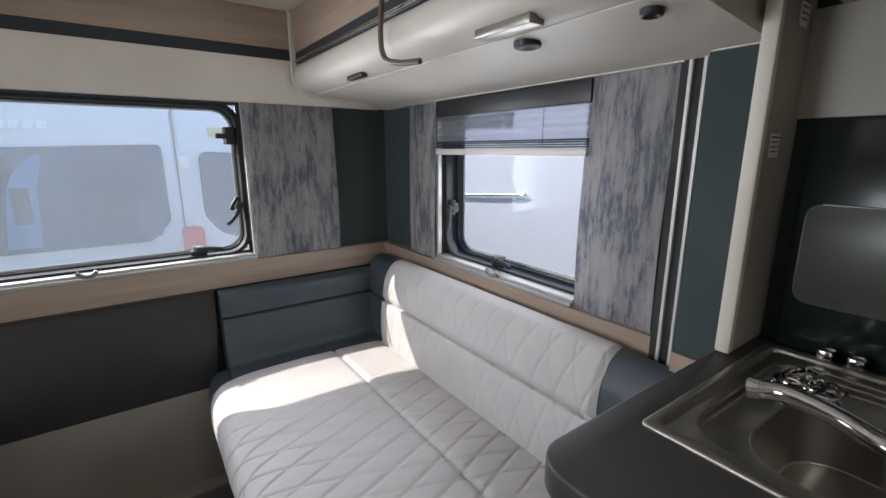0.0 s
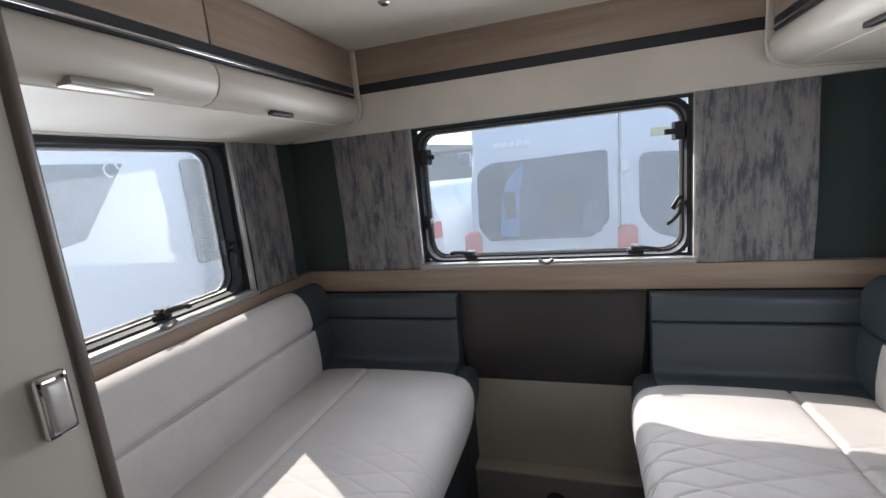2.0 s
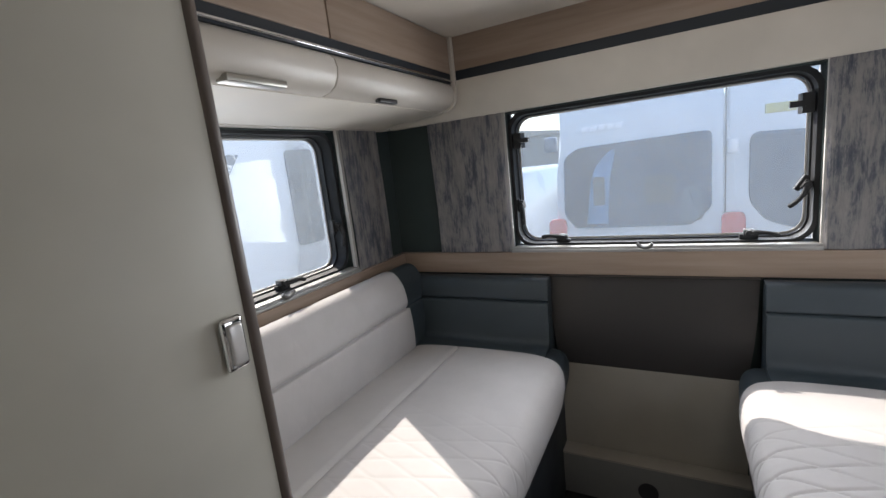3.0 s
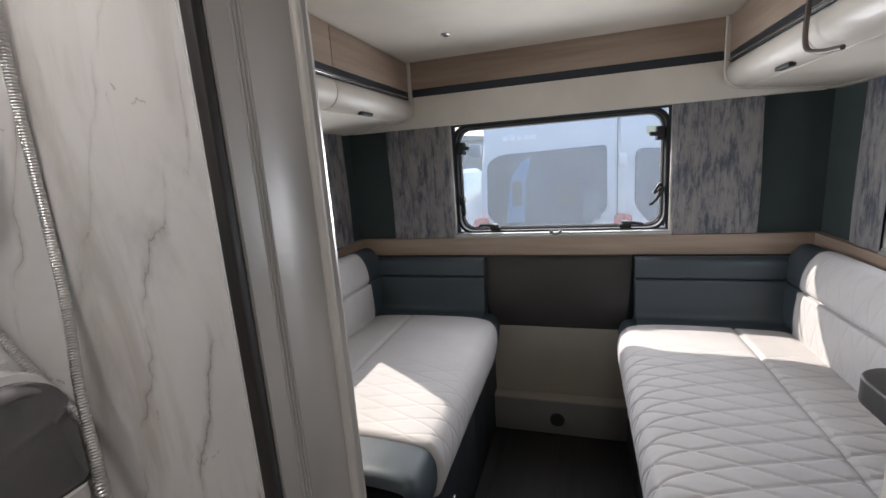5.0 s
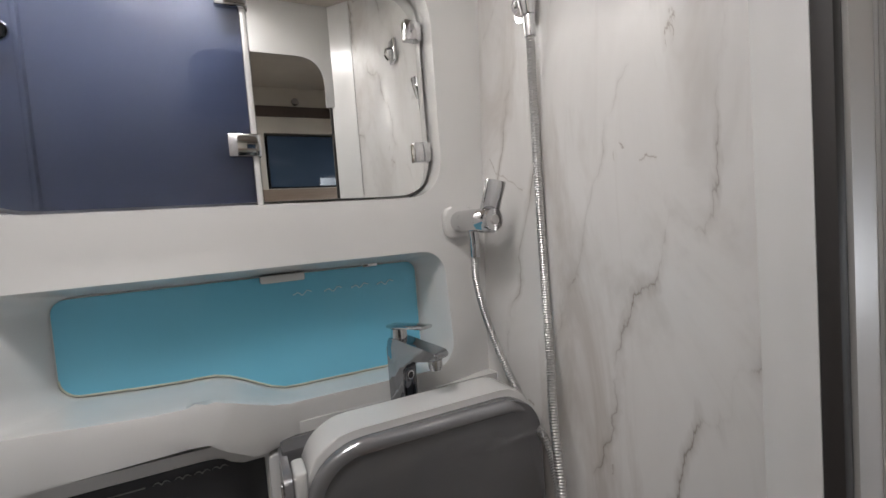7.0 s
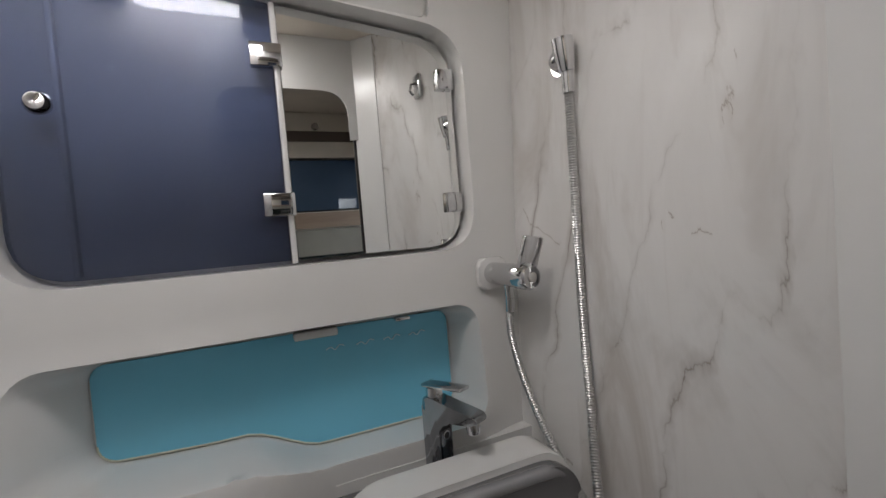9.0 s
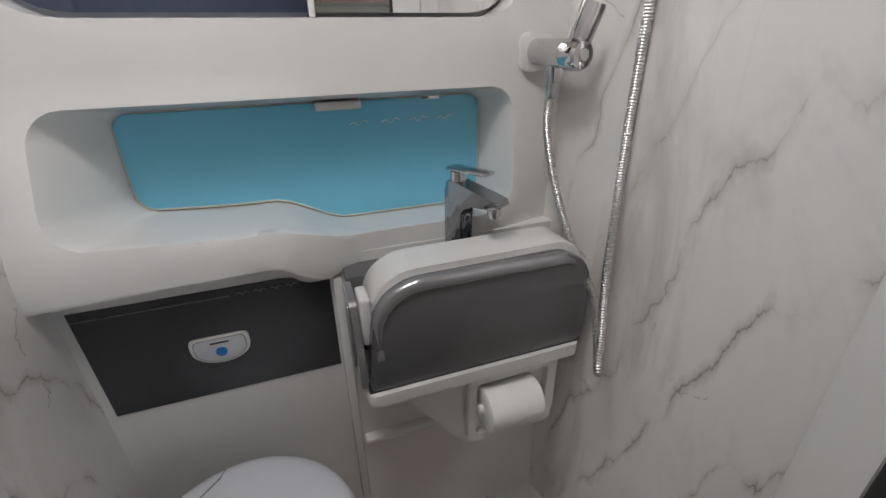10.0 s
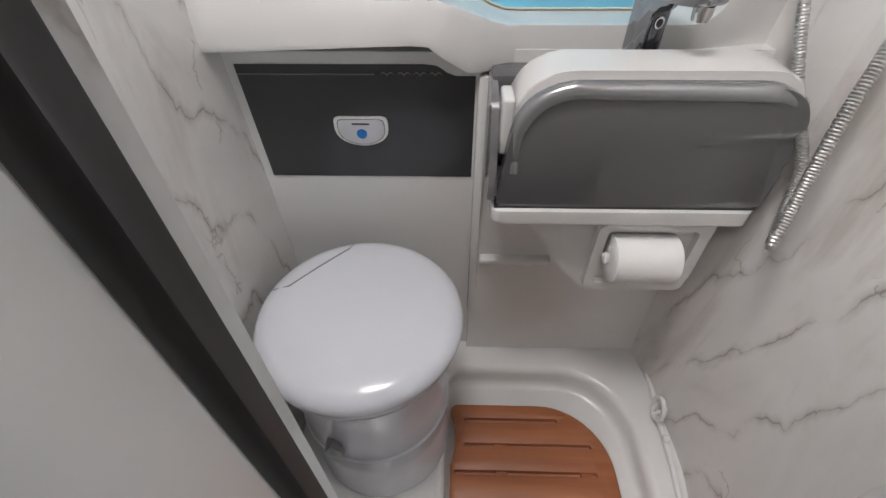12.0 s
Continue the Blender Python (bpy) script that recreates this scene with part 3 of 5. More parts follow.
def latch(parent, axis, a, z, wall, out, turn, mirror=1):
    """A black catch: mount, hub and lever. turn: the lever's angle in the window's plane."""
    c = place(axis, a, z, wall + out * 0.030)
    bm = bmesh.new()
    box(-0.012, 0.012, -0.012, 0.012, -0.009, 0.009, 0.003, bm=bm)
    box(-0.02, 0.02, -0.006, 0.010, -0.016, -0.004, 0.002, bm=bm)
    tube([(0, -0.02, 0), (0, 0.0, 0)], 0.009, 12, bm)
    lever = spline([(0, -0.016, 0), (0.018 * mirror, -0.020, 0.004), (0.042 * mirror, -0.021, 0.002), (0.060 * mirror, -0.020, -0.004)], 4)
    tube(lever, [0.007, 0.0072, 0.0074, 0.007, 0.0062, 0.0056, 0.005, 0.005, 0.005, 0.0055, 0.006, 0.006, 0.004], 8, bm)
    m = Matrix.Rotation(radians(turn), 4, "Y")
    if axis == "x":
        m = Matrix.Rotation(radians(-90 if out > 0 else 90), 4, "Z") @ m
    bm.transform(Matrix.Translation(c) @ m @ Matrix.Scale(1.25, 4))
    return part("latch", bm, RUBBER, parent, "black lever catch")


latch(win1, "y", -0.285, 0.985, RY, 1, 8, -1)
latch(win1, "y", 0.295, 0.985, RY, 1, 2, 1)
latch(win1, "y", -0.437, 1.117, RY, 1, 80, 1)
latch(win1, "y", 0.432, 1.125, RY, 1, 122, 1)
for a, s in ((-0.432, 1), (0.427, -1)):
    b = boxes((a - 0.014, a + 0.014, 2.012, 2.066, 1.332, 1.388), (a, a + s * 0.044, 2.006, 2.020, 1.350, 1.367))
    part("upper_catch", b, RUBBER, win1, "black stay catch")
latch(win2, "x", 1.335, 0.985, RX, 1, 2, 1)
latch(win2, "x", 1.566, 1.12, RX, 1, 90, 1)
latch(win3, "x", 1.335, 0.985, LX, -1, 2, 1)
latch(win3, "x", 1.622, 1.12, LX, -1, 90, 1)
for w, axis, a, wall, out in ((win1, "y", -0.002, RY, 1), (win2, "x", 1.30, RX, 1), (win3, "x", 1.30, LX, -1)):
    c = place(axis, a, 0.953, wall - out * 0.03)
    u = place(axis, 1, 0, 0)
    bm = tube([c + u * k * 0.012 + Vector((0, 0, abs(k) ** 2 * 0.0035)) for k in (-2, -1.3, -0.7, 0, 0.7, 1.3, 2)], 0.0065, 8)
    part("blind_grip", bm, GREYBASE, w, "grey blind grip")

# pleated blind, half down, on the right-hand window
bl = thing("pleated_blind", (0.985, 1.23, 1.46), "dark pleated net blind pulled a third of the way down", "blind")
pl = [(0.9755 + (0.007 if k % 2 else 0.0), 1.420 - k * 0.0088) for k in range(11)]
bn = part("net", grid(len(pl) - 1, 1, lambda u, v: Vector((pl[round(u * (len(pl) - 1))][0], 1.0 + v * 0.593, pl[round(u * (len(pl) - 1))][1]))), BLIND_M, bl, "translucent grey pleats", smooth=False)
part("cassette", box(0.974, 0.996, 1.0, 1.593, 1.415, 1.466, 0.003), BLACK, bl, "dark upper cassette")
for k in range(4):
    part("gathered_pleat", box(0.974, 0.986, 1.0, 1.593, 1.319 + k * 0.0055, 1.3230 + k * 0.0055, 0.0012), NAVY, bl)
part("pull_bar", box(0.970, 0.990, 1.0, 1.593, 1.299, 1.3175, 0.003), SILVERTRIM, bl, "cream pull bar")
part("cord", tube([(0.972, 1.13, 1.42), (0.972, 1.13, 1.315)], 0.0008, 5), NAVY, bl)


# ---------------------------------------------------------------- curtains
def curtain(axis, a0, a1, wall, out, label):
    z0, z1 = 0.940, 1.475
    bm = bmesh.new()

    def f(u, v):
        a = a0 + u * (a1 - a0)
        wave = 0.004 * math.sin(u * 9.0 + a0 * 7) * (0.4 + 0.6 * (1 - v)) + 0.002 * math.sin(u * 23 + v * 3)
        return place(axis, a + 0.003 * math.sin(v * 5), z0 + v * (z1 - z0), wall - out * (0.020 - wave))
    grid(26, 10, f, bm)
    bmesh.ops.solidify(bm, geom=bm.faces[:], thickness=0.004)
    return solo("curtain", bm, CURTAIN, label, "curtain", "lounge curtains")


curtain("y", 0.464, 0.778, RY, 1, "grey distressed-print curtain beside the rear window")
curtain("y", -0.79, -0.472, RY, 1, "grey distressed-print curtain beside the rear window")
curtain("x", 0.815, 1.012, RX, 1, "grey distressed-print curtain by the kitchen end")
curtain("x", 1.604, 1.775, RX, 1, "narrow grey distressed-print curtain in the corner")
curtain("x", 1.665, 1.895, LX, -1, "narrow grey distressed-print curtain in the corner")


# ---------------------------------------------------------------- sofas
def quilt(a, b, pa, pb):
    """Depth of the stitched diamonds: 0 on the pads, 1 in the seams."""
    u, v = a / pa, b / pb
    d1 = abs((u + v) - round(u + v))
    d2 = abs((u - v) - round(u - v))
    d = min(d1, d2)
    return 0.85 * math.exp(-(d / 0.05) ** 2) - 0.25 * min(1.0, d * 2.4)


def sofa(s, label, y_near, quilted_back):
    X = lambda v: s * v
    t = thing("sofa", (X(0.6), 1.3, 0.0), label, "sofa", "lounge sofas")
    part("plinth", boxes((*sorted((X(0.30), X(0.998))), y_near + 0.02, 1.96, 0.0, 0.47)), DARKBASE, t, "anthracite plinth")
    part("plinth_door", box(*sorted((X(0.292), X(0.30))), y_near + 0.12, 1.45, 0.06, 0.37, 0.002), DARKBASE, t)
    part("plinth_catch", box(*sorted((X(0.286), X(0.292))), 1.12, 1.135, 0.20, 0.25, 0.002), ALU, t, "small silver catch")
    prof = spline([(0.30, 0, 0.425), (0.268, 0, 0.43), (0.252, 0, 0.455), (0.243, 0, 0.50), (0.247, 0, 0.55), (0.268, 0, 0.584), (0.31, 0, 0.600), (0.42, 0, 0.606), (0.62, 0, 0.604), (0.80, 0, 0.596), (0.87, 0, 0.585)], 17)
    L = [0.0]
    for p, q in zip(prof, prof[1:]):
        L.append(L[-1] + (q - p).length)
    nv = len(prof) - 1

    def seat(ya, yb, corner, sink, rim, stitched):
        """The seat's roll from the front edge to the back, between ya and yb, its far front corner cut round."""
        def f(u, v):
            k = round(v * nv)
            p = prof[k]
            front = min(1.0, max(0.0, 1 - (L[k] - 0.06) / (corner * 1.5)))
            end = yb - corner * (1 - math.sqrt(max(0.0, 1 - front ** 2)))
            y = ya + u * (end - ya)
            edge = max(0.0, min(1.0, (y - ya) / rim, (end - y) / rim))
            drop = rim * 0.8 * (1 - math.sqrt(max(0.0, 1 - (1 - edge) ** 2)))
            q = 0.0
            if stitched and edge > 0.3:
                ease = min(1.0, max(0.0, (1.62 - y) / 0.15)) if s > 0 else min(1.0, max(0.0, (1.42 - y) / 0.2)) * min(1.0, max(0.0, (0.66 - p.x) / 0.03))
                q = quilt(y + 0.02, L[k], 0.070, 0.19) * ease * (1.0 if s > 0 else 0.35)
                q += 2.0 * math.exp(-((p.x - 0.665) / 0.006) ** 2)
            n = Vector((prof[min(k + 1, nv)].z - prof[max(k - 1, 0)].z, 0, -(prof[min(k + 1, nv)].x - prof[max(k - 1, 0)].x))).normalized()
            c = p + n * (sink + 0.0044 * q + drop)
            sag = 0.004 * math.sin(math.pi * u) + 0.003 * noise.noise(Vector((p.x * 4, y * 4, s)))
            return Vector((X(c.x), y, c.z + sag))
        return grid(420 if stitched else 120, nv, f)
    part("seat_block", seat(y_near, 1.925, 0.12, 0.014, 0.035, False), LEATHER, t, "slate blue leatherette seat block")
    part("seat_pad", seat(y_near + 0.135, 1.815, 0.19, 0.0, 0.022, True), CLOTH, t, "pale grey quilted seat pad")
    # back bolster: leatherette body and pale cover
    bp = spline([(0.852, 0, 0.585), (0.846, 0, 0.66), (0.849, 0, 0.752), (0.861, 0, 0.764), (0.854, 0, 0.79), (0.862, 0, 0.85), (0.888, 0, 0.895), (0.918, 0, 0.909), (0.950, 0, 0.900), (0.968, 0, 0.86)], 12)
    body = [(X(p.x + 0.006), p.z - 0.003) for p in bp] + [(X(0.968), 0.55), (X(0.86), 0.55)]
    part("backrest", prism(body, "y", y_near, 1.92, 0.012, 3), LEATHER, t, "slate blue leatherette backrest ends")
    nb = len(bp) - 1
    LB = [0.0]
    for p, q in zip(bp, bp[1:]):
        LB.append(LB[-1] + (q - p).length)
    y2, y3 = y_near + 0.145, 1.795

    def g(u, v):
        k = round(v * nb)
        p = bp[k]
        lean = 0.05 * (LB[k] / LB[-1])
        y = y2 + u * (y3 - lean * 0.6 - y2)
        e = min(1.0, u * (y3 - y2) / 0.015, (1 - u) * (y3 - y2) / 0.015)
        q = quilt(y + 0.03, LB[k], 0.070, 0.20) * quilted_back if LB[k] < 0.34 else 0.0
        n = Vector((bp[min(k + 1, nb)].z - bp[max(k - 1, 0)].z, 0, -(bp[min(k + 1, nb)].x - bp[max(k - 1, 0)].x))).normalized()
        c = p - n * (0.004 - 0.0036 * q - 0.009 * (1 - e) - 0.006 * math.exp(-((p.z - 0.7635) / 0.004) ** 2))
        return Vector((X(c.x), y, c.z))
    part("back_cover", grid(360, nb, g), CLOTH, t, "pale grey quilted backrest cover")
    # rear return along the back wall
    xa, xb = (0.325, 0.86)
    rp = spline([(1.770, 0, 0.583), (1.820, 0, 0.598), (1.858, 0, 0.603), (1.876, 0, 0.616), (1.883, 0, 0.66), (1.888, 0, 0.745), (1.893, 0, 0.762), (1.906, 0, 0.766), (1.896, 0, 0.772), (1.897, 0, 0.79), (1.908, 0, 0.838), (1.930, 0, 0.8525), (1.955, 0, 0.8525)], 6)
    part("rear_return", prism([(p.x, p.z) for p in rp] + [(1.968, 0.80), (1.968, 0.55), (1.77, 0.55)], "x", *sorted((X(xa), X(xb + 0.03))), 0.006, 3), LEATHER, t, "slate blue leatherette rear backrest")
    return t


sofa(1, "pale grey quilted sofa with slate blue ends along the side wall", 0.70, 0.65)
sofa(-1, "pale grey sofa with slate blue ends along the side wall", 0.772, 0.06)

# ---------------------------------------------------------------- table and panels at the rear
tb = thing("folding_table", (0, 1.95, 0.515), "graphite folding table stowed upright between the sofas", "table")
tp = []
for k in range(13):
    z = 0.852 - k * (0.852 - 0.470) / 12
    tp.append((1.962 - 0.018 * math.sin(math.pi * k / 12) - 0.012 * k / 12, z))
bm = bmesh.new()


def half(z):
    f = (0.852 - z) / 0.382
    return 0.326 - 0.020 * f - 0.020 * f ** 3 - (0.02 * max(0, (f - 0.94) / 0.06) ** 2)


def tabf(u, v):
    y, z = tp[round(v * 12)]
    return Vector((-0.008 + (2 * u - 1) * half(z), y, z))


grid(24, 12, tabf, bm)
bmesh.ops.solidify(bm, geom=bm.faces[:], thickness=0.02)
part("tabletop", bm, TABLE_M, tb)
part("hinge_strip", boxes((-0.33, 0.318, 1.945, 1.972, 0.8525, 0.8545)), BLACK, tb)
solo("panel_rear_low", boxes((-0.31, 0.295, 1.945, 1.9995, 0.160, 0.60)), BEIGE, "beige lower panel between the sofas, its colour darkened for the shade there", "panel", kind="structure", smooth=False)
rb = thing("rear_base_box", (0, 1.93, 0.0), "grey base box with a round black outlet on the floor", "base box")
part("box", box(-0.315, 0.31, 1.880, 1.944, 0.0, 0.168, 0.004), GREYBASE, rb)
part("ledge", box(-0.316, 0.311, 1.877, 1.944, 0.1685, 0.178, 0.003), BEIGE, rb, "beige top ledge")
part("outlet", prism([(-0.005 + 0.034 * math.cos(a), 0.078 + 0.034 * math.sin(a)) for a in (2 * math.pi * k / 24 for k in range(24))], "y", 1.875, 1.881, 0.002), BLACK, rb, "round black heating outlet")

# ---------------------------------------------------------------- wardrobe
wd = thing("wardrobe", (-0.7, 0.6, 0.0), "tall greige wardrobe with brown edge trim and chrome lock", "wardrobe")
part("carcass", boxes((-0.998, -0.428, 0.462, 0.735, 0.0, CEIL_L - 0.003)), GREYDOOR, wd)
part("door", box(-0.428, -0.411, 0.462, 0.742, 0.02, CEIL_L - 0.01, 0.002), GREYDOOR, wd, "greige laminate door")
part("edge_trim", tube([(-0.418, 0.749, 0.0), (-0.418, 0.749, CEIL_L - 0.004)], 0.0115, 12), BROWN, wd, "brown rounded edge trim")
part("back_panel", boxes((-0.998, -0.42, 0.735, 0.756, 0.0, CEIL_L - 0.003)), GREYDOOR, wd)
hd = part("lock", box(-0.411, -0.400, 0.698, 0.730, 1.070, 1.140, 0.006, 3), CHROME, wd, "satin chrome push lock")
part("lock_button", box(-0.401, -0.396, 0.703, 0.725, 1.078, 1.132, 0.004, 3), SATIN, hd)

# floor planks
plank_mesh = finish("plank", box(-0.0595, 0.0595, -0.498, 0.498, -0.004, 0.0, 0.0012, 1), FLOOR_M)
for i in range(16):
    for j in range(-1, 4):
        yc = FY + 0.5 + j * 1.0 + (0.37 * i) % 1.0
        if FY + 0.5 <= yc <= RY - 0.5:
            pk = new("plank", plank_mesh)
            pk.location = (LX + 0.064 + i * 0.1248, yc, 0)
            pk.parent = fl


# ---------------------------------------------------------------- washroom shell
JR, JL = (-0.19, 0.277), (-0.19, -0.163)


def wall_run(name, pts, back, z0, z1, mat, label):
    """An upright lining along a plan line, closed at the back."""
    p = [(q.x, q.y) for q in spline([(x, y, 0) for x, y in pts], 8)]
    return solo(name, prism(p + back, "z", z0, z1), mat, label, "wall", kind="structure")


back_rear = [(-0.185, 0.315), (-0.20, 0.40), (-0.42, 0.4605), (-0.998, 0.4605)]
rows_ = []
for z, lean in ((0.0, 0.046), (0.95, 0.050), (1.2, 0.040), (1.42, 0.030), (1.90, 0.005), (CEIL, 0.0)):
    rows_.append([(q.x, q.y, z) for q in spline([(-0.998, 0.450 - lean, 0), (-0.84, 0.450 - lean, 0), (-0.70, 0.448 - lean * 0.55, 0), (-0.50, 0.436, 0), (-0.38, 0.412, 0), (-0.285, 0.358, 0), (-0.205, 0.288, 0)], 8)] + [(x, y, z) for x, y in back_rear])
bm = bmesh.new()
vr = [[bm.verts.new(p) for p in r] for r in rows_]
for a, b in zip(vr, vr[1:]):
    for k in range(len(a)):
        bm.faces.new((a[k], a[(k + 1) % len(a)], b[(k + 1) % len(a)], b[k]))
bm.faces.new(vr[0][::-1])
bm.faces.new(vr[-1])
solo("wall_washroom_rear", bm, MARBLE, "white marble-look wall panel with grey veins", "wall", kind="structure")
wall_run("wall_washroom_corner_trim", [(-0.275, 0.3475), (-0.238, 0.3165), (-0.204, 0.2835)], [(-0.200, 0.288), (-0.27, 0.352)], 0.0, CEIL - 0.002, WHITE, "plain white corner trim beside the washroom door")
wall_run("wall_washroom_front", [(-0.998, -0.452), (-0.75, -0.450), (-0.50, -0.440), (-0.38, -0.400), (-0.285, -0.285), (-0.205, -0.160)],
         [(-0.185, -0.185), (-0.20, -0.48), (-0.42, -0.50), (-0.998, -0.50)], 0.0, CEIL, MARBLE, "white marble-look wall panel with grey veins")
solo("wall_washroom_aisle", boxes((-0.195, -0.175, FY, -0.225, 0.0, CEIL)), CREAM, "plain cream partition along the aisle", "wall", kind="structure")
head_ = carve("wall_over_door", boxes((-0.212, -0.206, -0.24, 0.30, 1.78, CEIL - 0.002)), [prism(rounded([(-0.145, 1.5), (0.262, 1.5), (0.262, 1.945), (-0.145, 1.945)], (0.01, 0.01, 0.09, 0.09)), "x", -0.3, -0.1)], WHITE)
tagged(head_, "white panel with rounded corners over the washroom door", "wall", kind="structure")
solo("wall_over_door_aisle", boxes((-0.205, -0.150, -0.20, 0.40, 1.987, CEIL)), CREAM, "plain panel over the washroom door on the aisle side", "wall", kind="structure")

# door frame: dark seal, ribbed strip, rounded silver post
df = thing("door_frame", (-0.18, 0.06, 0.0), "silver washroom door frame with dark seals", "door frame", kind="structure")
for sgn, (jx, jy) in ((1, JR), (-1, JL)):
    y = lambda d: jy + sgn * d
    b = lambda x0, x1, d0, d1, z1=1.985, bev=0.002: box(x0, x1, *sorted((y(d0), y(d1))), 0.0, z1, bev)
    part("seal", b(-0.201, -0.188, -0.001, 0.011 if sgn > 0 else 0.016), SEAL, df, "dark brown rubber seal")
    if sgn > 0:
        part("post", prism([(-0.189, y(0.012)), (-0.186, y(0.0125)), (-0.1755, y(0.060)), (-0.1700, y(0.103)), (-0.1630, y(0.110)), (-0.1595, y(0.117)), (-0.162, y(0.125)), (-0.170, y(0.130)), (-0.20, y(0.132)), (-0.205, y(0.03))], "z", 0.0, 1.985), SATIN, df, "satin silver rounded post")
        for q in range(3):
            part("ribbed_strip", tube([(-0.1815 + q * 0.001, y(0.034 + q * 0.004), 0.0), (-0.1815 + q * 0.001, y(0.034 + q * 0.004), 1.985)], 0.0018, 6), RIB, df, "ribbed brush strip")
        part("corner_bead", tube([(-0.1665, y(0.1085), 0.0), (-0.1665, y(0.1085), 1.985)], 0.006, 10), SILVERTRIM, df)
    else:
        part("stop", b(-0.193, -0.1785, 0.017, 0.060), SILVERTRIM, df, "pale silver door stop")
part("head", box(-0.205, -0.16, JL[1] - 0.02, JR[1] + 0.02, 1.965, 1.985, 0.002), SILVERTRIM, df)
solo("wall_washroom_return", prism([(-0.20, 0.395), (-0.168, 0.404), (-0.42, 0.4615), (-0.42, 0.4605), (-0.30, 0.43)], "z", 0.0, CEIL), GREYDOOR, "greige return panel beside the washroom door", "wall", kind="structure")
solo("threshold_washroom", boxes((-0.20, -0.165, JL[1] - 0.005, JR[1] + 0.005, 0.0, 0.20)), WHITE, "white threshold step of the washroom", "threshold", kind="structure")

# open door leaf, folded back along the aisle
dl = thing("door_washroom", (-0.15, -0.40, 0.0), "satin silver washroom door, standing open along the aisle", "door", kind="structure")
carve("leaf", box(-0.177, -0.128, -0.60, -0.1605, 0.03, 1.95, 0.006, 3), [prism(rrect(-0.1885, -0.1642, 1.145, 1.3173, 0.0065), "x", -0.1292, -0.12), prism(rrect(-0.183, -0.1699, 1.152, 1.3106, 0.0055), "x", -0.136, -0.12)], SATIN, dl, 0.0)
part("grip_rim", ring(rrect(-0.190, -0.1627, 1.1435, 1.3188, 0.008), rrect(-0.1885, -0.1642, 1.145, 1.3173, 0.0065), "x", -0.130, -0.1262), ALU, dl, "polished rim of the finger pull")
part("grip_recess", prism(rrect(-0.1828, -0.1701, 1.1522, 1.3104, 0.0055), "x", -0.1358, -0.1345), PULL, dl, "brown finger pull")

# ---------------------------------------------------------------- washroom moulding
wm = thing("washroom_moulding", (-0.92, 0.0, 1.03), "white moulded washroom wall unit with basin niche and mirror recess", "wall unit")
def sm(a, b, v):
    t = max(0.0, min(1.0, (v - a) / (b - a)))
    return t * t * (3 - 2 * t)


def wave(y):
    """Height of the basin's lip along the wall."""
    return 1.122 - 0.060 * sm(-0.130, 0.010, y) - 0.010 * sm(-0.38, -0.15, y) * (1 - sm(-0.14, 0.01, y))


def niche(yl, yr, zt, dz, r=0.045, rb=0.05):
    """The basin niche's outline: round upper corners, waved floor."""
    arc = lambda cy, cz, rr, a0: [(cy + rr * math.cos(radians(a0 + 15 * k)), cz + rr * math.sin(radians(a0 + 15 * k))) for k in range(7)]
    o = arc(yr - r, zt - r, r, 0) + arc(yl + r, zt - r, r, 90)
    o += arc(yl + rb, wave(yl + rb) + dz + rb, rb, 180)
    o += [(y, wave(y) + dz) for y in (yl + rb + (yr - yl - 2 * rb) * k / 24 for k in range(1, 24))]
    return o + arc(yr - rb, wave(yr - rb) + dz + rb, rb, 270)


mouth, inner_wall = niche(-0.406, 0.314, 1.296, 0.003), niche(-0.343, 0.290, 1.276, -0.010, 0.035, 0.04)
out_mouth = [(c + (a - c) * 2.6, d + (b - d) * 2.6) for (a, b), (c, d) in zip(mouth, inner_wall)]
cut1 = prism(rounded([(-0.410, 1.404), (0.326, 1.404), (0.326, 1.832), (-0.410, 1.905)], 0.085), "x", -0.93, -0.70)
cut2 = loft(inner_wall, -0.944, out_mouth, -0.700, "x")
cut3 = prism(rounded([(-0.30, 1.905), (-0.05, 1.868), (0.262, 1.846), (0.262, 1.900), (-0.05, 1.938), (-0.30, 1.975)], (0.02, 0.05, 0.02, 0.02, 0.05, 0.02)), "x", -0.862, -0.70)
face = prism([(-0.452, 1.050), (-0.150, 1.060), (-0.125, 1.058), (-0.068, 1.012), (-0.045, 1.005), (0.403, 1.002), (0.422, 1.42), (0.447, 1.90), (0.444, CEIL - 0.004), (-0.452, CEIL - 0.004)], "x", -0.998, -0.85)
mould = carve("body", face, [cut1, cut2, cut3], WHITE, wm, 0.014, seg=4)
mb = bmesh.new()
mb.from_mesh(mould.data)
for k in range(16):
    z = 1.04 + k * 0.02
    bmesh.ops.bisect_plane(mb, geom=mb.verts[:] + mb.edges[:] + mb.faces[:], plane_co=(0, 0, z), plane_no=(0, 0, 1))
for x in (-0.925, -0.905, -0.885, -0.865):
    bmesh.ops.bisect_plane(mb, geom=mb.verts[:] + mb.edges[:] + mb.faces[:], plane_co=(x, 0, 0), plane_no=(1, 0, 0))
for k in range(22):
    y = -0.43 + k * 0.04
    bmesh.ops.bisect_plane(mb, geom=mb.verts[:] + mb.edges[:] + mb.faces[:], plane_co=(0, y, 0), plane_no=(0, 1, 0))
for v in mb.verts:
    co = v.co
    if co.z < 1.36 and co.x > -0.95:
        w = sm(-0.125, 0.015, co.y)
        swell = (0.102 - 0.074 * w) * (1 - sm(0.27, 0.41, co.y)) * (1 - sm(1.07, 1.35, co.z))
        co.x += swell * max(0.0, min(1.0, (co.x + 0.944) / 0.094))
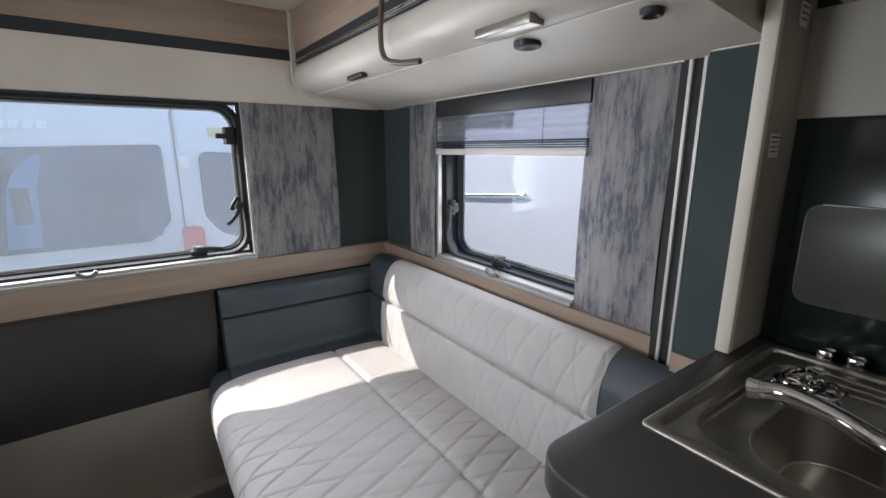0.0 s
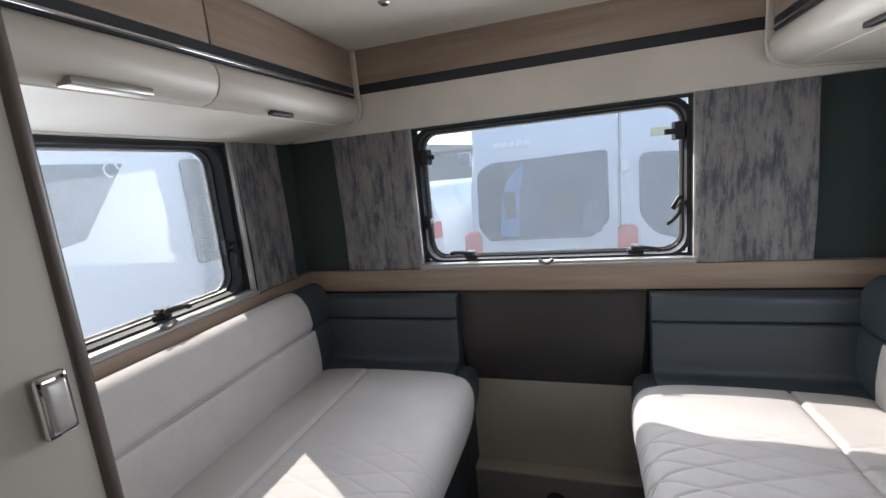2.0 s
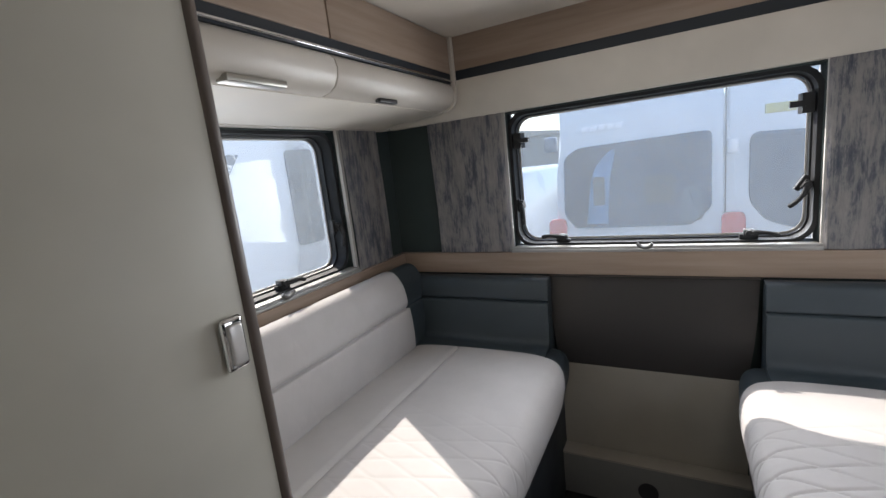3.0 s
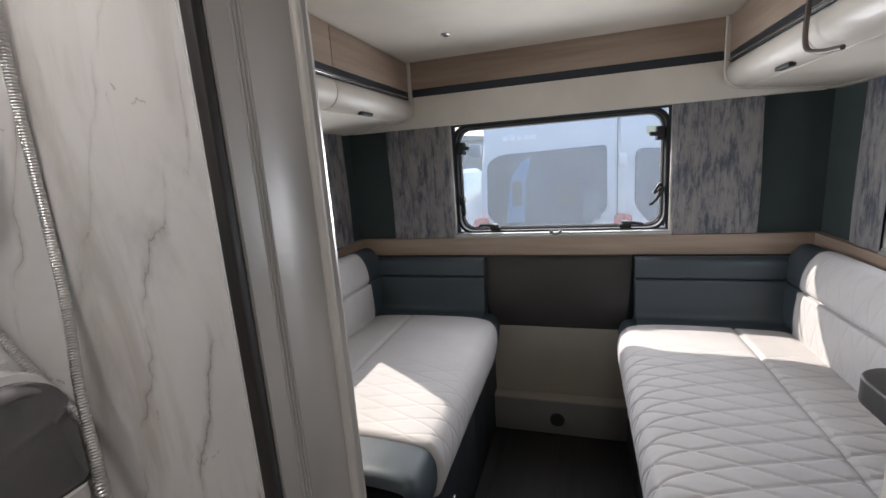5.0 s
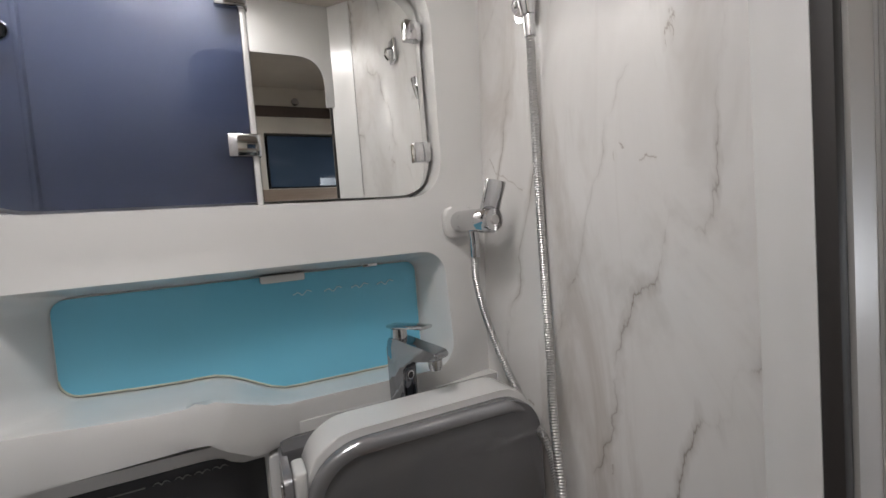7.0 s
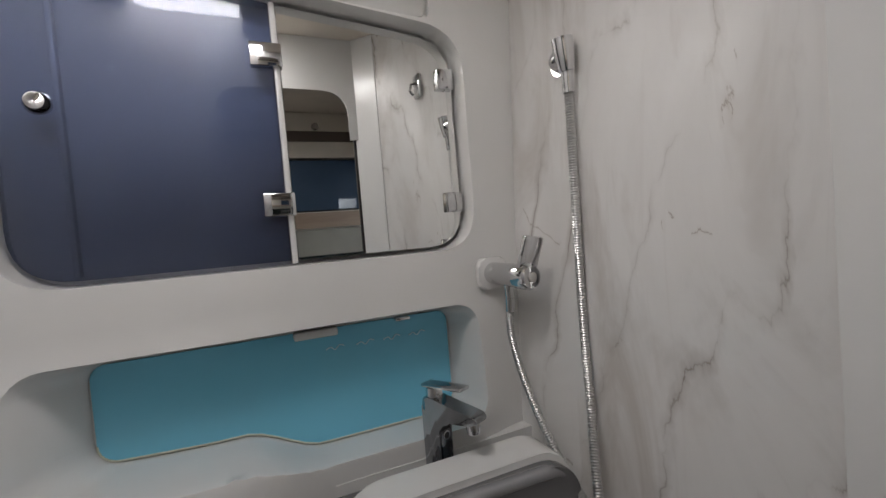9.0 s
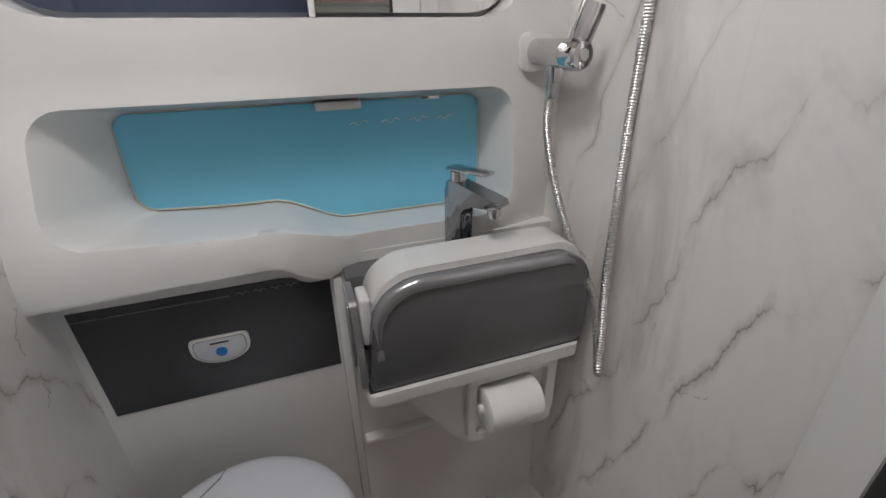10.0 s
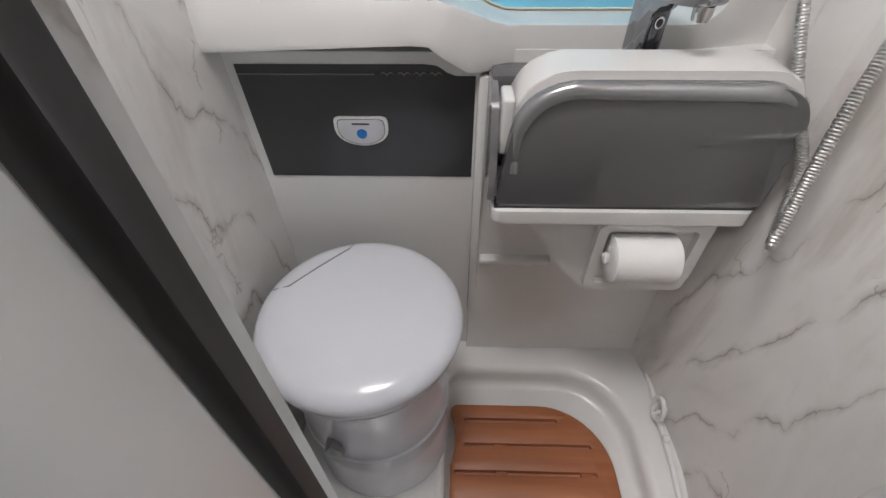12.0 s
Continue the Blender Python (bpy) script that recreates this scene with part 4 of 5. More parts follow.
bmesh.ops.triangulate(mb, faces=[f for f in mb.faces if len(f.verts) > 4])
mb.to_mesh(mould.data)
mb.free()
mould.data.shade_smooth()
mould.data.set_sharp_from_angle(angle=radians(50))
plate = niche(-0.339, 0.285, 1.273, -0.006, 0.022, 0.030)
part("back_plate", prism(plate, "x", -0.9425, -0.939), BLUE, wm, "pale blue splash panel")
part("plate_trim", tube([Vector((-0.9385, a, b)) for a, b in plate[14:]], 0.0016, 6), PALETRIM, wm, "pale sealing line")
part("strip_lens", prism(rounded([(-0.295, 1.909), (-0.05, 1.872), (0.258, 1.850), (0.258, 1.896), (-0.05, 1.934), (-0.295, 1.971)], (0.02, 0.05, 0.02, 0.02, 0.05, 0.02)), "x", -0.8618, -0.856, 0.003), OPAL, wm, "frosted strip light cover, unlit")
part("inlet", box(-0.942, -0.915, -0.030, 0.050, 1.262, 1.277, 0.004), WHITE, wm)
part("niche_lamp", box(-0.90, -0.885, 0.155, 0.185, 1.2755, 1.2815, 0.001), CHROME, wm, "small chrome light clip")
for k, y in enumerate((0.045, 0.105, 0.160, 0.215)):
    wv = spline([(-0.9385, y - 0.018, 1.232), (-0.9385, y - 0.008, 1.236), (-0.9385, y, 1.230), (-0.9385, y + 0.009, 1.238), (-0.9385, y + 0.018, 1.235)], 4)
    part("gull_motif", tube(wv, 0.0013, 5), GULL, wm)

# mirror cabinet in the recess
mc = thing("mirror_cabinet", (-0.90, -0.05, 1.41), "washroom cabinet with violet tinted glass door and mirror door", "mirror cabinet")
md_ = part("mirror", prism(rounded([(-0.011, 1.412), (0.318, 1.412), (0.318, 1.826), (-0.011, 1.858)], (0.004, 0.078, 0.078, 0.004)), "x", -0.898, -0.893), MIRROR, mc, "silvered mirror door")
gd = part("glass_door", prism(rounded([(-0.402, 1.412), (-0.023, 1.412), (-0.023, 1.859), (-0.402, 1.896)], (0.078, 0.004, 0.004, 0.078)), "x", -0.897, -0.893), TINTED, mc, "violet tinted glass door")
part("divider", box(-0.925, -0.892, -0.022, -0.012, 1.406, 1.862, 0.002), WHITE, mc)
part("knob", lathe([(0.0, 0), (0.012, 0.0), (0.013, 0.006), (0.009, 0.014), (0.0, 0.016)], (0, 0), 18), CHROME, mc, "round chrome knob").matrix_basis = Matrix.Identity(4)
kn = [c for c in mc.children if c.name.startswith("knob")][0]
kn.data.transform(Matrix.Translation((-0.892, -0.346, 1.672)) @ Matrix.Scale(1.35, 4) @ Matrix.Rotation(radians(90), 4, "Y"))
for yv, zs in ((-0.026, (1.511, 1.768)), (0.302, (1.500, 1.748))):
    for z in zs:
        part("hinge", box(-0.899, -0.882, yv - (0.034 if yv < 0 else 0.018), yv + 0.018, z - 0.020, z + 0.020, 0.002), CHROME, mc, "square chrome glass hinge")
part("shelf", box(-0.988, -0.935, -0.325, -0.025, 1.66, 1.668, 0.002), WHITE, mc)
part("shelf", box(-0.988, -0.935, -0.325, -0.025, 1.53, 1.538, 0.002), WHITE, mc)
part("partition", box(-0.988, -0.915, -0.336, -0.328, 1.416, 1.88, 0.002), WHITE, mc)
inn = carve("interior", boxes((-0.9985, -0.931, -0.420, 0.335, 1.398, 1.915)), [box(-0.99, -0.90, -0.410, 0.325, 1.404, 1.908)], WHITE, mc)

# shower mixer, hose and head holder
mx = thing("shower_mixer", (-0.82, 0.365, 1.33), "chrome shower mixer with single lever", "mixer tap")
part("plinth", prism(rrect(0.318, 0.386, 1.318, 1.382, 0.018), "x", -0.853, -0.836, 0.006, 3), WHITE, mx, "white raised boss")
part("body", tube([(-0.838, 0.352, 1.350), (-0.775, 0.352, 1.350), (-0.745, 0.352, 1.349)], 0.022, 20), CHROME, mx)
part("cap", tube([(-0.745, 0.352, 1.349), (-0.718, 0.355, 1.349), (-0.712, 0.356, 1.349)], [0.0235, 0.0235, 0.020], 20), CHROME, mx)
part("button", tube([(-0.712, 0.356, 1.349), (-0.7095, 0.3565, 1.349)], 0.009, 14), SATIN, mx)
blade = box(-0.006, 0.006, -0.019, 0.019, 0.0, 0.066, 0.003, 2)
blade.transform(Matrix.Translation((-0.731, 0.356, 1.357)) @ Matrix.Rotation(radians(-10), 4, "X") @ Matrix.Rotation(radians(14), 4, "Y"))
part("lever", blade, CHROME, mx)
part("nut", tube([(-0.786, 0.352, 1.331), (-0.786, 0.354, 1.304)], [0.0105, 0.0095], 12), CHROME, mx)


def hose(pts):
    """A ribbed metal hose."""
    line = spline(pts, 40)
    step = 0.0011
    fine, rad, due = [line[0]], [0.0074], step
    for p, q in zip(line, line[1:]):
        run = (q - p).length
        while due <= run:
            fine.append(p.lerp(q, due / run))
            rad.append(0.0074 + 0.0006 * math.sin(len(fine) * math.pi / 2))
            due += step
        due -= run
    return tube(fine, rad, 10)


hs = thing("shower_hose", (-0.53, 0.335, 0.86), "ribbed chrome shower hose hanging in a loop", "shower hose")
part("hose", hose([(-0.786, 0.354, 1.310), (-0.796, 0.358, 1.225), (-0.766, 0.370, 1.118), (-0.712, 0.385, 1.018), (-0.640, 0.388, 0.950), (-0.580, 0.358, 0.895), (-0.549, 0.340, 0.876), (-0.547, 0.336, 0.886), (-0.566, 0.350, 0.925), (-0.605, 0.374, 1.02), (-0.645, 0.407, 1.13), (-0.664, 0.420, 1.27), (-0.664, 0.421, 1.48), (-0.660, 0.420, 1.67)]), HOSE_M, hs)
part("lower_sleeve", tube([(-0.786, 0.354, 1.306), (-0.789, 0.355, 1.280)], [0.0105, 0.0095], 14), CHROME, hs)
part("upper_sleeve", tube([(-0.659, 0.418, 1.70), (-0.660, 0.420, 1.655)], [0.011, 0.0098], 14), CHROME, hs)
sh = thing("shower_holder", (-0.65, 0.42, 1.72), "chrome wall holder for the shower head", "shower holder")
part("rose", tube([(-0.690, 0.446, 1.715), (-0.690, 0.428, 1.715)], 0.022, 24), CHROME, sh)
part("arm", tube(spline([(-0.690, 0.430, 1.715), (-0.682, 0.418, 1.716), (-0.664, 0.414, 1.718)], 5), 0.0145, 18), CHROME, sh)
part("socket", tube([(-0.659, 0.417, 1.690), (-0.658, 0.414, 1.715), (-0.658, 0.411, 1.742)], [0.013, 0.017, 0.018], 20), CHROME, sh)

# basin tap
fx, fy = -0.806, 0.194
ft = thing("basin_tap", (fx, fy, 1.05), "tall chrome single-lever basin tap", "tap")
turn_ = Matrix.Translation((fx, fy, 0)) @ Matrix.Rotation(radians(24), 4, "Z")
side = spline([(-0.022, 0, 0.99), (-0.022, 0, 1.10), (-0.020, 0, 1.142), (0.0, 0, 1.146), (0.04, 0, 1.140), (0.085, 0, 1.133), (0.100, 0, 1.128), (0.096, 0, 1.118), (0.060, 0, 1.112), (0.030, 0, 1.108), (0.018, 0, 1.092), (0.016, 0, 1.04), (0.016, 0, 0.99)], 4)
bd = prism([(p.x, p.z) for p in side], "y", -0.017, 0.017, 0.004, 3)
bd.transform(turn_)
part("body", bd, TAPCHROME, ft, "chrome body and spout")
# Dark plate on the front paints in the reflection that the chrome would show.
insert = prism(rounded([(-0.012, 0.998), (0.012, 0.998), (0.012, 1.088), (-0.012, 1.088)], 0.006), "x", 0.0155, 0.0178, 0.001)
insert.transform(turn_)
part("front_reflection", insert, TAPDARK, ft, "dark plate standing for the reflection in the chrome front")
hole = tube([(0.0170, 0, 1.078), (0.0195, 0, 1.078)], 0.0085, 18)
hole.transform(turn_)
part("overflow_rim", hole, CHROME, ft)
hole = tube([(0.0190, 0, 1.078), (0.0200, 0, 1.078)], 0.0058, 16)
hole.transform(turn_)
part("overflow", hole, BLACK, ft, "dark overflow hole")
aer = lathe([(0.011, 1.098), (0.0125, 1.106), (0.0125, 1.116)], (0.082, 0), 18)
aer.transform(turn_)
part("aerator", aer, CHROME, ft)
nk = tube([(-0.004, 0, 1.144), (-0.004, 0, 1.163)], [0.0155, 0.0145], 18)
nk.transform(turn_)
part("neck", nk, CHROME, ft)
lvr = box(-0.024, 0.070, -0.014, 0.014, 1.1635, 1.1705, 0.003)
lvr.transform(turn_ @ Matrix.Translation((0, 0, 1.165)) @ Matrix.Rotation(radians(-3), 4, "Y") @ Matrix.Translation((0, 0, -1.165)))
part("lever", lvr, CHROME, ft)

# ---------------------------------------------------------------- lower washroom wall
lw = thing("washroom_lower_panel", (-0.9, 0.0, 0.20), "white moulded lower wall with flush panel and shelf", "wall unit")
part("panel_left", prism([(-0.998, 0.20), (-0.818, 0.20), (-0.815, 0.78), (-0.800, 1.034), (-0.998, 1.034)], "y", -0.452, -0.046), WHITE, lw)
part("panel_right", prism([(-0.998, 0.20), (-0.800, 0.20), (-0.812, 0.62), (-0.82, 0.84), (-0.82, 1.03), (-0.998, 1.03)], "y", -0.046, 0.444), WHITE, lw)
part("ledge", box(-0.83, -0.790, -0.028, 0.130, 0.572, 0.590, 0.006, 3), WHITE, lw)
part("rib", box(-0.83, -0.795, -0.050, -0.032, 0.40, 0.998, 0.006), WHITE, lw)
flush = [(-0.436, 0.797), (-0.054, 0.797), (-0.054, 0.996)] + [(q.x, q.y) for q in spline([(-0.085, 0.996, 0), (-0.100, 1.002, 0), (-0.115, 1.012, 0), (-0.135, 1.015, 0)], 4)] + [(-0.436, 1.015)]
decal = prism(flush, "x", -0.0005, 0.002)
decal.transform(Matrix.Translation((-0.8145, 0, 0.797)) @ Matrix.Rotation(radians(3.4), 4, "Y") @ Matrix.Translation((0, 0, -0.797)))
part("decal", decal, CHARCOAL, lw, "charcoal flush panel")
tilt = Matrix.Translation((-0.8145, 0, 0.797)) @ Matrix.Rotation(radians(3.4), 4, "Y") @ Matrix.Translation((0, 0, -0.797))
ln = boxes((0.0022, 0.003, -0.436, -0.215, 0.9985, 1.0005))
ln.transform(tilt)
part("motif_line", ln, GREYBASE, lw)
for y in (-0.195, -0.168, -0.142, -0.118):
    wing = [(y - 0.0115, 0.9985), (y - 0.0075, 1.0028), (y - 0.0035, 1.0030), (y, 0.9990), (y + 0.0035, 1.0030), (y + 0.0075, 1.0028), (y + 0.0115, 0.9985), (y + 0.0070, 1.0012), (y + 0.0035, 1.0006), (y, 0.9965), (y - 0.0035, 1.0006), (y - 0.0070, 1.0012)]
    wv = prism(wing, "x", 0.0021, 0.0029)
    wv.transform(tilt)
    part("gull_motif", wv, GREYBASE, lw)
lift = tilt @ Matrix.Translation((0, 0, 0.011))
fb = thing("flush_button", (-0.81, -0.25, 0.86), "white rounded flush control with blue button", "flush button")
shape = [(-0.296, 0.906), (-0.2935, 0.9125), (-0.287, 0.915), (-0.211, 0.915), (-0.2045, 0.9125), (-0.202, 0.906), (-0.202, 0.895)] + [(-0.249 + 0.047 * math.cos(a), 0.890 - 0.032 * math.sin(a)) for a in (math.pi * k / 12 for k in range(13))] + [(-0.296, 0.895)]
for nm, sc, d0, d1, mt in (("plate", 1.0, 0.002, 0.007, STICKER), ("joint_ring", 0.88, 0.0070, 0.0074, KNOB_G), ("inset", 0.85, 0.0070, 0.0085, TOILET_W)):
    bmx = prism([(-0.249 + (a + 0.249) * sc, 0.886 + (b - 0.886) * sc) for a, b in shape], "x", d0, d1, 0.0008)
    bmx.transform(lift)
    part(nm, bmx, mt, fb)
bmx = tube([(0.008, -0.249, 0.884), (0.0105, -0.249, 0.884)], 0.009, 20)
bmx.transform(lift)
part("button", bmx, DOTBLUE, fb, "blue round button")
bmx = boxes((0.0085, 0.0092, -0.264, -0.234, 0.9015, 0.9045))
bmx.transform(lift)
part("print_bar", bmx, PRINT, fb)

# grey folding unit beside the flush panel
gu = thing("folding_basin_unit", (-0.73, 0.18, 0.85), "slate grey folding unit with white rounded top", "washroom unit")
shell = rounded([(-0.006, 0.850), (0.393, 0.850), (0.393, 1.050), (-0.006, 1.050)], (0.012, 0.012, 0.070, 0.085), 9)
front = rounded([(-0.020, 0.845), (0.392, 0.845), (0.392, 1.038), (-0.002, 1.038)], (0.008, 0.012, 0.075, 0.090), 9)
part("shell", prism(shell, "x", -0.765, -0.690, 0.004, 3), WHITE, gu, "white rounded shell")
part("shell_foot", box(-0.735, -0.684, -0.021, -0.003, 0.925, 1.012, 0.005, 3), WHITE, gu)
part("front", prism(front, "x", -0.690, -0.664, 0.0025, 2), SLATE, gu, "slate metallic front")
rim = [(0.003, 0.925), (0.002, 0.955)] + [(0.078 - 0.076 * math.cos(a), 0.962 + 0.070 * math.sin(a)) for a in (math.pi / 2 * k / 9 for k in range(1, 10))] + [(0.20, 1.0305), (0.300, 1.029)] + [(0.320 + 0.063 * math.sin(a), 0.966 + 0.062 * math.cos(a)) for a in (math.pi / 2 * k / 9 for k in range(0, 8))]
line = spline([(-0.671, a, b) for a, b in rim], 3)
part("rim", tube(line, [0.0125 * min(1.0, 0.55 + k / 18) * min(1.0, (len(line) - 1 - k) / 22 + 0.15) for k in range(len(line))], 14), SLATE_EDGE, gu, "lighter rolled metallic rim")
part("hinge_knuckle", tube([(-0.669, 0.002, 0.902), (-0.669, 0.002, 0.906), (-0.669, 0.002, 0.922), (-0.669, 0.002, 0.927)], [0.004, 0.0075, 0.0075, 0.006], 16), SLATE_EDGE, gu)
part("back_box", box(-0.82, -0.765, -0.030, 0.36, 0.852, 1.012, 0.004), SLATE, gu)
part("side_cheek", prism(rounded([(-0.800, 0.852), (-0.664, 0.852), (-0.670, 0.920), (-0.705, 1.000), (-0.800, 1.008)], (0.006, 0.008, 0.03, 0.02, 0.006)), "y", -0.034, -0.0225, 0.002), SLATE_EDGE, gu, "polished side cheek")
part("side_lever", prism(rounded([(-0.722, 0.868), (-0.706, 0.868), (-0.716, 0.985), (-0.728, 0.985)], 0.005), "y", -0.038, -0.034, 0.001), CHROME, gu)
for z in (0.885, 0.965):
    part("screw", tube([(-0.755, -0.0345, z), (-0.755, -0.036, z)], 0.005, 12), BLACK, gu)
part("gap_line", boxes((-0.69, -0.6655, -0.022, 0.390, 0.8394, 0.8448)), BLACK, gu, "dark gap under the front")
part("shelf", prism(rounded([(-0.83, -0.026), (-0.657, -0.026), (-0.657, 0.380), (-0.672, 0.392), (-0.83, 0.392)], (0.008, 0.02, 0.008, 0.008, 0.008)), "z", 0.813, 0.8392, 0.004, 3), WHITE, gu, "white shelf below")
solo("paper_alcove_wedge", prism(rounded([(0.030, 0.8125), (0.054, 0.768), (0.118, 0.674), (0.163, 0.622), (0.350, 0.622), (0.368, 0.645), (0.368, 0.8125)], (0.010, 0.02, 0.02, 0.012, 0.012, 0.012, 0.010)), "x", -0.83, -0.692, 0.004, 3), WHITE, "white moulded housing under the shelf", "housing")
hp = thing("paper_holder", (-0.66, 0.24, 0.74), "white toilet paper holder with a fresh roll", "paper holder")
part("frame", ring(rrect(0.163, 0.352, 0.632, 0.796, 0.016), rrect(0.180, 0.335, 0.650, 0.782, 0.010), "x", -0.6915, -0.676), WHITE, hp)
rl = thing("toilet_roll", (-0.658, 0.245, 0.730), "full white toilet paper roll", "toilet roll")
bm = bmesh.new()
rolls = [(0.186, 0.020), (0.1865, 0.040), (0.189, 0.0440), (0.296, 0.0440), (0.299, 0.040), (0.2995, 0.020)]
tube([(-0.662, y, 0.733) for y, r in rolls], [r for y, r in rolls], 40, bm)
part("paper", bm, PAPER, rl)
part("spindle", tube([(-0.662, 0.176, 0.733), (-0.662, 0.178, 0.733), (-0.662, 0.1855, 0.733)], [0.006, 0.010, 0.010], 20), WHITE, rl)
part("loose_sheet", grid(6, 12, lambda u, v: Vector((-0.662 + (0.0446 + 0.004 * v ** 4) * math.cos(radians(20 + 95 * v)), 0.193 + u * 0.070, 0.733 - (0.0446 + (0.004 + 0.006 * math.sin(math.pi * u)) * v ** 4) * math.sin(radians(20 + 95 * v))))), PAPER, rl, "curled loose end")

# ---------------------------------------------------------------- tray, toilet, duckboard
st = thing("shower_tray", (-0.5, 0.0, 0.0), "white moulded shower tray with raised rim", "shower tray", kind="structure")
body = boxes((-0.995, -0.20, -0.45, 0.45, 0.0, 0.235))
well = prism(rrect(-0.730, -0.225, -0.10, 0.352, (0.03, 0.17, 0.05, 0.03), 12), "z", 0.165, 0.30)
carve("tray", body, [well], WHITE, st, 0.022, seg=5)
part("rim_bead", tube(spline([(-0.86, 0.438, 0.238), (-0.80, 0.436, 0.25), (-0.70, 0.425, 0.25), (-0.60, 0.418, 0.246), (-0.42, 0.405, 0.242), (-0.30, 0.36, 0.24)], 6), 0.008, 8), WHITE, st)
dr = thing("tray_clip", (-0.60, 0.405, 0.29), "white ring-shaped clip on the wall above the tray", "clip")
part("ring", tube([(-0.602 + 0.022 * math.cos(a), 0.402, 0.292 + 0.033 * math.sin(a)) for a in (2 * math.pi * k / 24 for k in range(25))], 0.0060, 8, cap=False), WHITE, dr)
part("stem", tube([(-0.602, 0.420, 0.292), (-0.602, 0.404, 0.262)], 0.005, 8), WHITE, dr)
part("cap", tube([(-0.545, 0.418, 0.258), (-0.545, 0.405, 0.258)], 0.008, 12), WHITE, dr)

tx, ty = -0.565, -0.243
db = prism(rrect(-0.654, -0.235, -0.088, 0.302, (0.04, 0.165, 0.02, 0.04), 12), "z", 0.170, 0.188)
slots = [lathe([(0.168, 0.15), (0.168, 0.25)], (tx, ty), 40)]
for k in range(6):
    x = -0.613 + k * 0.0635
    slots.append(prism(rrect(x - 0.0055, x + 0.0055, -0.055 if k < 2 else -0.078, 0.258 if k else 0.185, 0.005, 3), "z", 0.1735, 0.25))
dk = thing("duckboard", (-0.45, 0.1, 0.17), "reddish teak duckboard with slots in the shower tray", "duckboard")
carve("board", db, slots, TEAK, dk, 0.003, seg=2)
for y in (0.035, 0.235):
    part("batten", box(-0.60 if y < 0.1 else -0.545, -0.245, y - 0.014, y + 0.014, 0.172, 0.1805, 0.002), TEAK, dk, "cross batten showing in the slots")

wc = thing("toilet", (tx, ty, 0.235), "white cassette toilet with closed lid", "toilet")
part("pedestal", lathe([(0.150, 0.234), (0.152, 0.245), (0.147, 0.36), (0.145, 0.392), (0.150, 0.402), (0.146, 0.50), (0.149, 0.56), (0.160, 0.615), (0.166, 0.642), (0.155, 0.644)], (tx, ty), 64), TOILET_W, wc)
part("seat", lathe([(0.155, 0.644), (0.166, 0.647), (0.168, 0.660), (0.160, 0.665)], (tx, ty), 64), TOILET_W, wc)
part("lid", lathe([(0.158, 0.6655), (0.170, 0.667), (0.1750, 0.673), (0.1755, 0.681), (0.172, 0.690), (0.164, 0.698), (0.150, 0.7035), (0.12, 0.7065), (0.06, 0.7080), (0.0, 0.7085)], (tx, ty), 72), TOILET_W, wc, "domed glossy lid")
hl = [(tx - 0.160, ty - 0.036, 0.6978), (tx - 0.140, ty - 0.042, 0.7042), (tx - 0.092, ty - 0.086, 0.7062), (tx - 0.044, ty - 0.130, 0.7050), (tx - 0.040, ty - 0.158, 0.6985)]
part("lid_hinge_line", tube(hl, 0.0016, 6), KNOB_G, wc, "dark hinge joint")
part("pedestal_band", lathe([(0.1485, 0.428), (0.152, 0.434), (0.1475, 0.440)], (tx, ty), 64), TOILET_W, wc)
part("slide_knob", prism(rounded([(ty - 0.066, 0.462), (ty - 0.036, 0.462), (ty - 0.036, 0.495), (ty - 0.051, 0.512), (ty - 0.066, 0.495)], 0.005), "x", tx + 0.125, tx + 0.156, 0.004), KNOB_G, wc, "grey slide knob")

wp = thing("wall_hook", (-0.45, 0.42, 1.89), "square chrome hook plate on the marble wall", "hook")
part("plate", box(-0.478, -0.432, 0.420, 0.432, 1.855, 1.925, 0.004, 3), CHROME, wp)
part("hook", tube([(-0.455, 0.422, 1.90), (-0.455, 0.405, 1.895), (-0.455, 0.400, 1.875), (-0.455, 0.410, 1.862)], 0.004, 8), CHROME, wp)

# rooflights
for nm, x0, x1, y0, y1 in (("rooflight_washroom", -0.47, -0.21, -0.33, -0.04), ("rooflight_aisle", 0.17, 0.60, -0.84, -0.50)):
    r = thing(nm, ((x0 + x1) / 2, (y0 + y1) / 2, CEIL), "opal rooflight with white frame in the ceiling", "rooflight", kind="structure")
    part("frame", ring(rrect(x0 - 0.03, x1 + 0.03, y0 - 0.03, y1 + 0.03, 0.03), rrect(x0 + 0.006, x1 - 0.006, y0 + 0.006, y1 - 0.006, 0.02), "z", CEIL - 0.012, CEIL + 0.05), WHITE, r)
    dome = part("dome", prism(rrect(x0 - 0.01, x1 + 0.01, y0 - 0.01, y1 + 0.01, 0.03), "z", CEIL + 0.06, CEIL + 0.066), ACRYLIC, r, "clear dome")
    dome.visible_shadow = False

# ---------------------------------------------------------------- kitchen
CT = 1.0
kt = carve("worktop", prism(rrect(0.446, 0.996, -1.0, 0.652, (0.004, 0.045, 0.004, 0.004), 8), "z", CT - 0.036, CT), [prism(rrect(0.592, 0.964, 0.016, 0.610, 0.008), "z", CT - 0.1, CT + 0.05)], WORKTOP, None, 0.005)
tagged(kt, "anthracite laminate kitchen worktop with rounded corner", "worktop")
kc = thing("kitchen_base_unit", (0.74, 0.0, 0.0), "cream kitchen base unit under the worktop", "kitchen cabinet")
